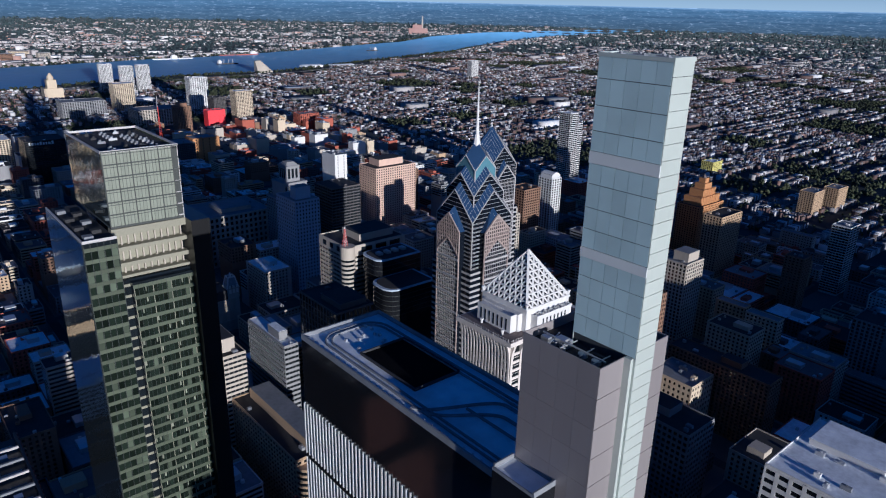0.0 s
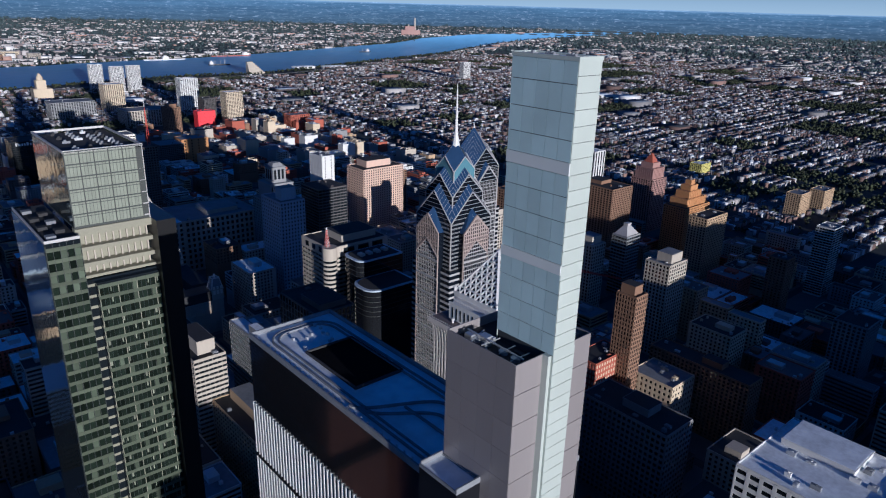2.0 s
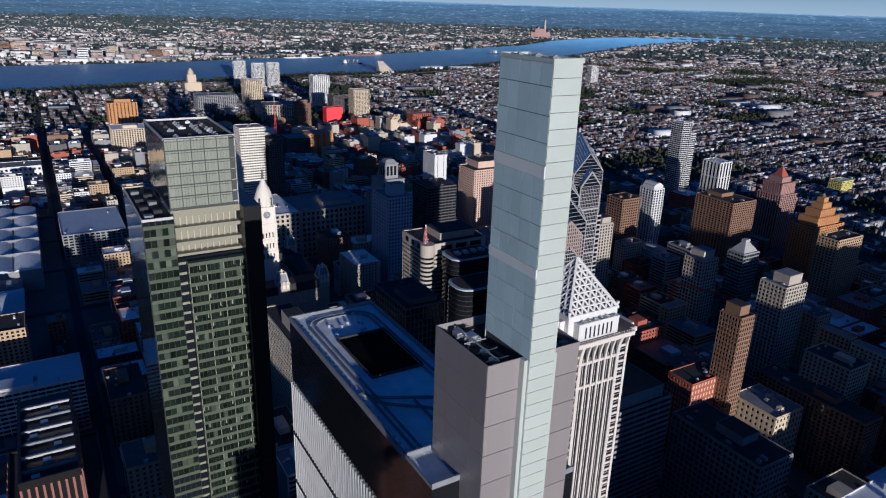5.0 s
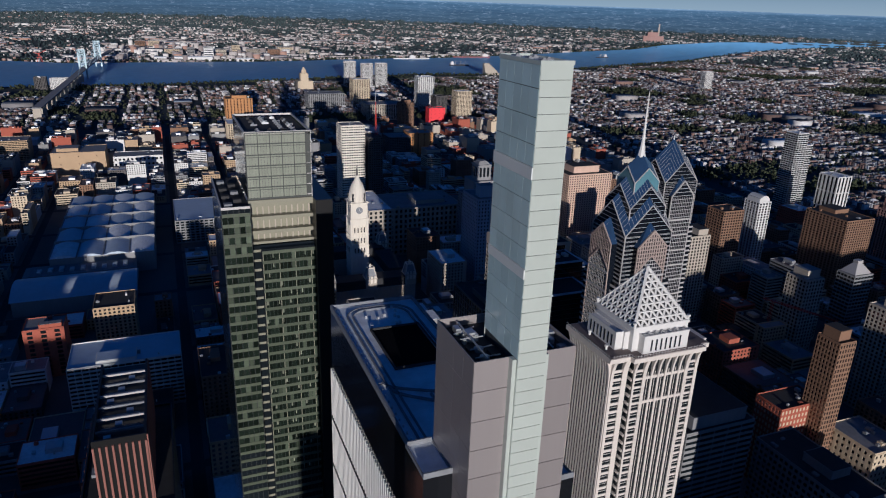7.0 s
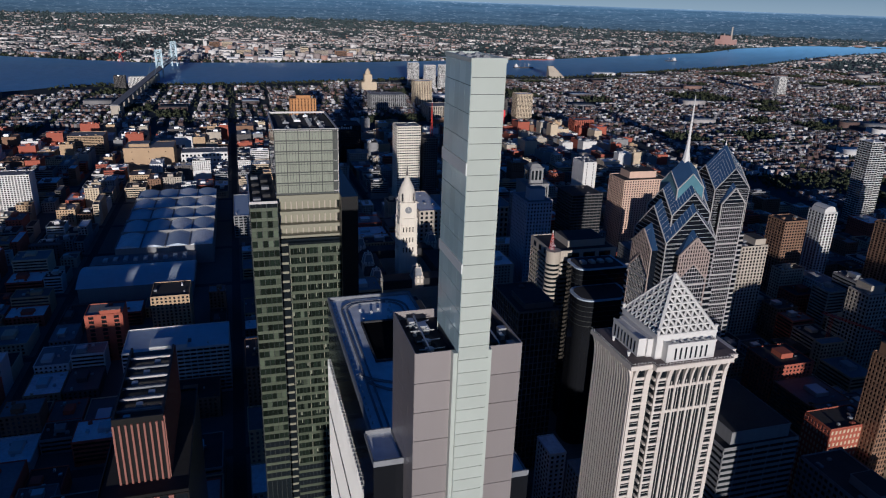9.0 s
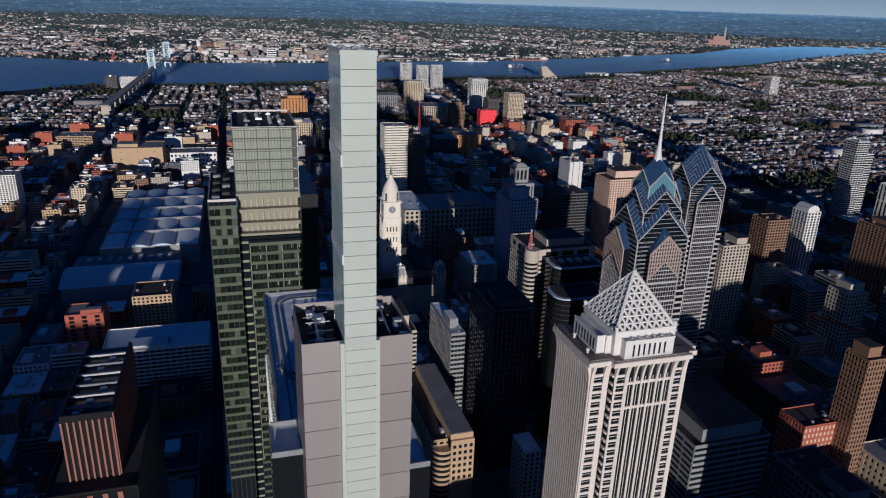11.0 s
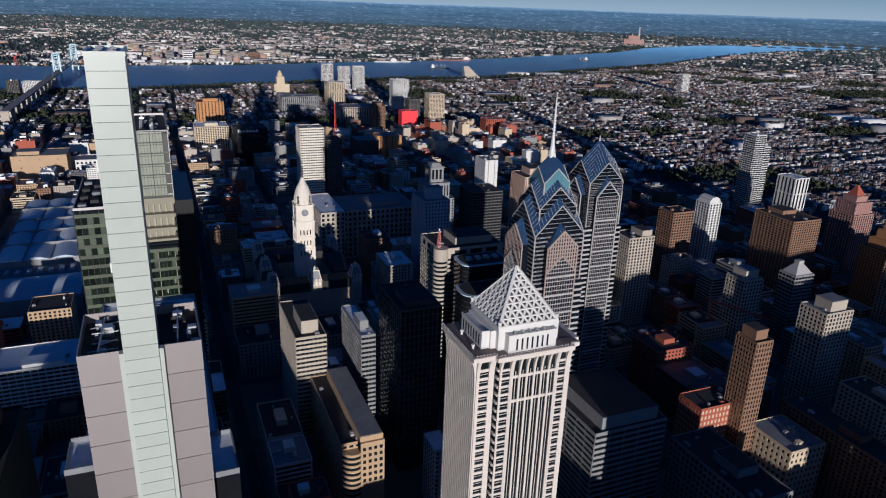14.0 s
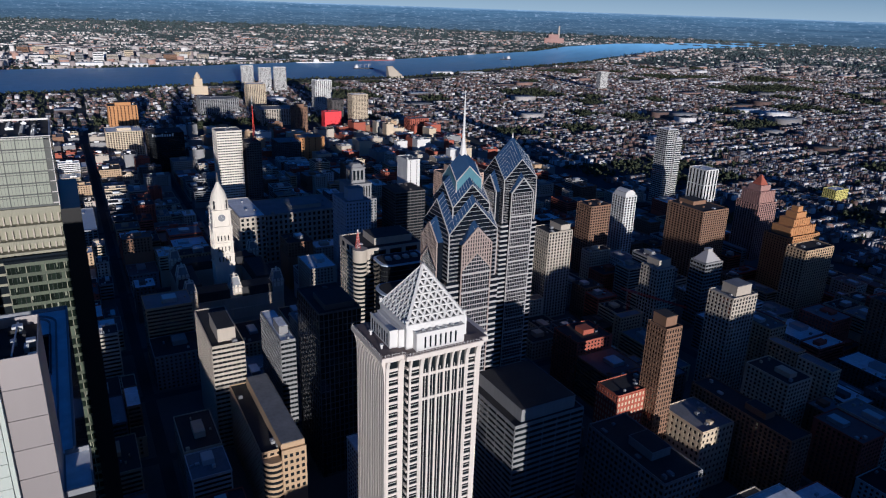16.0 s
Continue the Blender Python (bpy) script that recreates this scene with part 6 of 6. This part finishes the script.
def ship(label, x0, y, L, W, hull, deck, house):
    t = thing("ship", label, "ship")
    n = 9
    out = [(x0 + L * i / n, y - W / 2 * min(1, (i + .6) / 2, (n - i + .3) / 2.2)) for i in range(n + 1)]
    out += [(x, 2 * y - yy) for x, yy in reversed(out)]
    part("hull", Shape().prism(out, 1, 8, 0, 1.04), hull, t, warp=True)
    part("deck", Shape().prism(out, 8, 8.6, 0, .98), deck, t, warp=True)
    h = house
    part("deckhouse", Shape().box(x0 + L * h, x0 + L * (h + .14), y - W * .4, y + W * .4, 8.6, 22).box(x0 + L * (h + .03), x0 + L * (h + .1), y - W * .3, y + W * .3, 22, 27), WHITE, t, warp=True)
    m = Shape()
    for k in (.3, .55, .75):
        m.bar((x0 + L * k, y, 8), (x0 + L * k, y, 30), 1.2).bar((x0 + L * k, y, 20), (x0 + L * (k + .1), y, 27), .8)
    part("mast", m, SILVER, t, warp=True)


def shed(x, y, sx, sy, h, m, label):
    t = thing("waterfront_shed", label, "shed")
    s = Shape().box(x, x + sx, y, y + sy, 0, h)
    part("body", s, m, t, warp=True)
    part("roof", Shape().gable(x + sx / 2, y + sy / 2, "x", sx / 2 + 1, sy / 2 + 1, h, h + .5, h + 4), ROOFW, t, warp=True)


def far_block(x, y, sx, sy, h, m, label, floors=6):
    t = thing("far_building", label, "building")
    part("body", Shape().box(x, x + sx, y, y + sy, 0, h), m, t, warp=True)
    g = Shape()
    for k in range(floors):
        z = h * (k + .35) / floors
        g.box(x + 2, x + sx - 2, y - .6, y, z, z + h / floors * .4)
    tagged(part("glazing", g, GLASSD, t, warp=True), kind="stuff")
    part("roof", Shape().box(x + 1, x + sx - 1, y + 1, y + sy - 1, h, h + 1.5), ROOFG, t, warp=True)


bridge()
ship("dark cargo ship moored in the river", 1561, 3715, 118, 22, ROOFD, ROOFG, .05)
ship("long red-hulled cargo ship at the far quay", 1823, 4290, 255, 30, RED, GREY, .8)
ship("white battleship-shaped museum vessel", 1366, 4150, 230, 30, WHITE, GREY, .45)
ship("small dark tanker under way", 2928, 4300, 95, 18, ROOFD, ROOFG, .7)
shed(1905, 3375, 110, 60, 10, WHITE, "long white pier shed on the river")
shed(2060, 3330, 130, 60, 10, WHITE, "white pier shed with a flat roof")
shed(102, 3985, 195, 60, 22, WHITE, "white waterfront hall on the far bank")
shed(5, 3985, 60, 50, 20, WHITE, "small white waterfront hall")
shed(420, 3990, 90, 40, 14, WHITE, "low white quay shed")
zig = thing("stepped_building", "pale stepped condominium on a pier", "building")
for i in range(7):
    part("tier", Shape().box(1560, 1640 - i * 8, 3225 + i * 4, 3265, 1 + i * 8, 9 + i * 8).box(1562, 1638 - i * 8, 3224.6 + i * 4, 3225 + i * 4, 4 + i * 8, 7 + i * 8), LIME, zig)
cust = thing("stepped_tower", "pale stepped stone tower with a lantern top", "tower")
part("base", Shape().box(515, 575, 2690, 2740, 0, 40), CREAM, cust)
part("shaft", Shape().box(528, 558, 2695, 2725, 40, 68), CREAM, cust)
part("lantern", Shape().round(543, 2710, 11, 68, 80, 8, 0, .9).round(543, 2710, 8, 80, 90, 8, 0, .4), CREAM, cust)
for q in ((257, 4060, 50, 30, 70, WHITE), (330, 4250, 60, 40, 46, LIME), (430, 4330, 46, 40, 62, CREAM), (520, 4400, 80, 50, 38, LIME), (640, 4350, 70, 40, 40, BROWN), (720, 4480, 90, 60, 44, CREAM),
          (180, 4300, 40, 40, 50, GREY), (-110, 4950, 60, 30, 44, BROWN), (-30, 4970, 66, 30, 44, CREAM), (860, 4500, 60, 60, 30, LIME), (60, 4500, 90, 60, 26, CREAM)):
    far_block(*q, "pale block on the far river bank")
plant = thing("power_station", "reddish riverside power station with tall stacks", "power station")
part("hall", Shape().box(5000, 5180, 6420, 6540, 0, 60).box(5040, 5120, 6440, 6520, 60, 100), PINK, plant, warp=True)
for k in (5060, 5150):
    part("stack", Shape().round(k, 6480, 9, 60, 190 if k > 5100 else 120, 10, 0, .7), LIME, plant, warp=True)
for q in ((-523, 3905), (1790, 4290), (2260, 4500), (2380, 4540), (3200, 4900), (3700, 5150), (6900, 6500), (7100, 6500)):
    t = thing("harbour_crane", "pale steel harbour crane on the quay", "crane", "harbour cranes")
    x, y = q
    part("frame", Shape().bar((x, y, 0), (x + 12, y, 45), 2.2).bar((x + 24, y, 0), (x + 12, y, 45), 2.2).bar((x, y, 24), (x + 24, y, 24), 2), GREY if x > 0 else MASTRED, t, warp=True)
    part("jib", Shape().bar((x + 12, y, 42), (x + 45, y - 20, 60), 2).bar((x + 12, y, 42), (x - 12, y, 48), 2), GREY if x > 0 else MASTRED, t, warp=True)
# sign, mast and expressway
sign = thing("roof_sign", "white lettering bars on the black tower", "sign")
for i, (a, w_) in enumerate(((0, 2.4), (3, 3.0), (6.6, 2.2), (9.4, 2.2), (12.2, 3.0), (15.8, 2.6), (19, 2.4), (22, 3.2), (25.8, 3.0))):
    part("sign_bar", Shape().box(243 + a * 1.5, 243 + (a + w_ * .8) * 1.5, 1484.2, 1484.6, 75, 79.5 if i % 4 else 81), WHITE, sign)
ant = thing("radio_mast", "slender red and white roof mast", "mast")
part("frame", Shape().bar((360, 1100, 128), (362, 1103, 186), .6).bar((364, 1100, 128), (362, 1103, 186), .6).bar((362, 1106, 128), (362, 1103, 186), .6).bar((360.5, 1101, 145), (363.5, 1102, 145), .6).bar((361, 1101.5, 160), (363, 1102, 160), .6), MASTRED, ant)
part("spike", Shape().bar((362, 1103, 186), (362, 1103, 202), .5), WHITE, ant)
way = Shape()
pts = [(600, 2900), (1200, 3080), (1700, 3120), (2300, 3320), (2900, 3560), (3600, 3960)]
for p, q in zip(pts, pts[1:]):
    way.bar((*p, 9), (*q, 9), 26, 1.6)
tagged(part("road", way, PAVING, warp=True), "pale raised expressway along the river", "road", kind="structure")
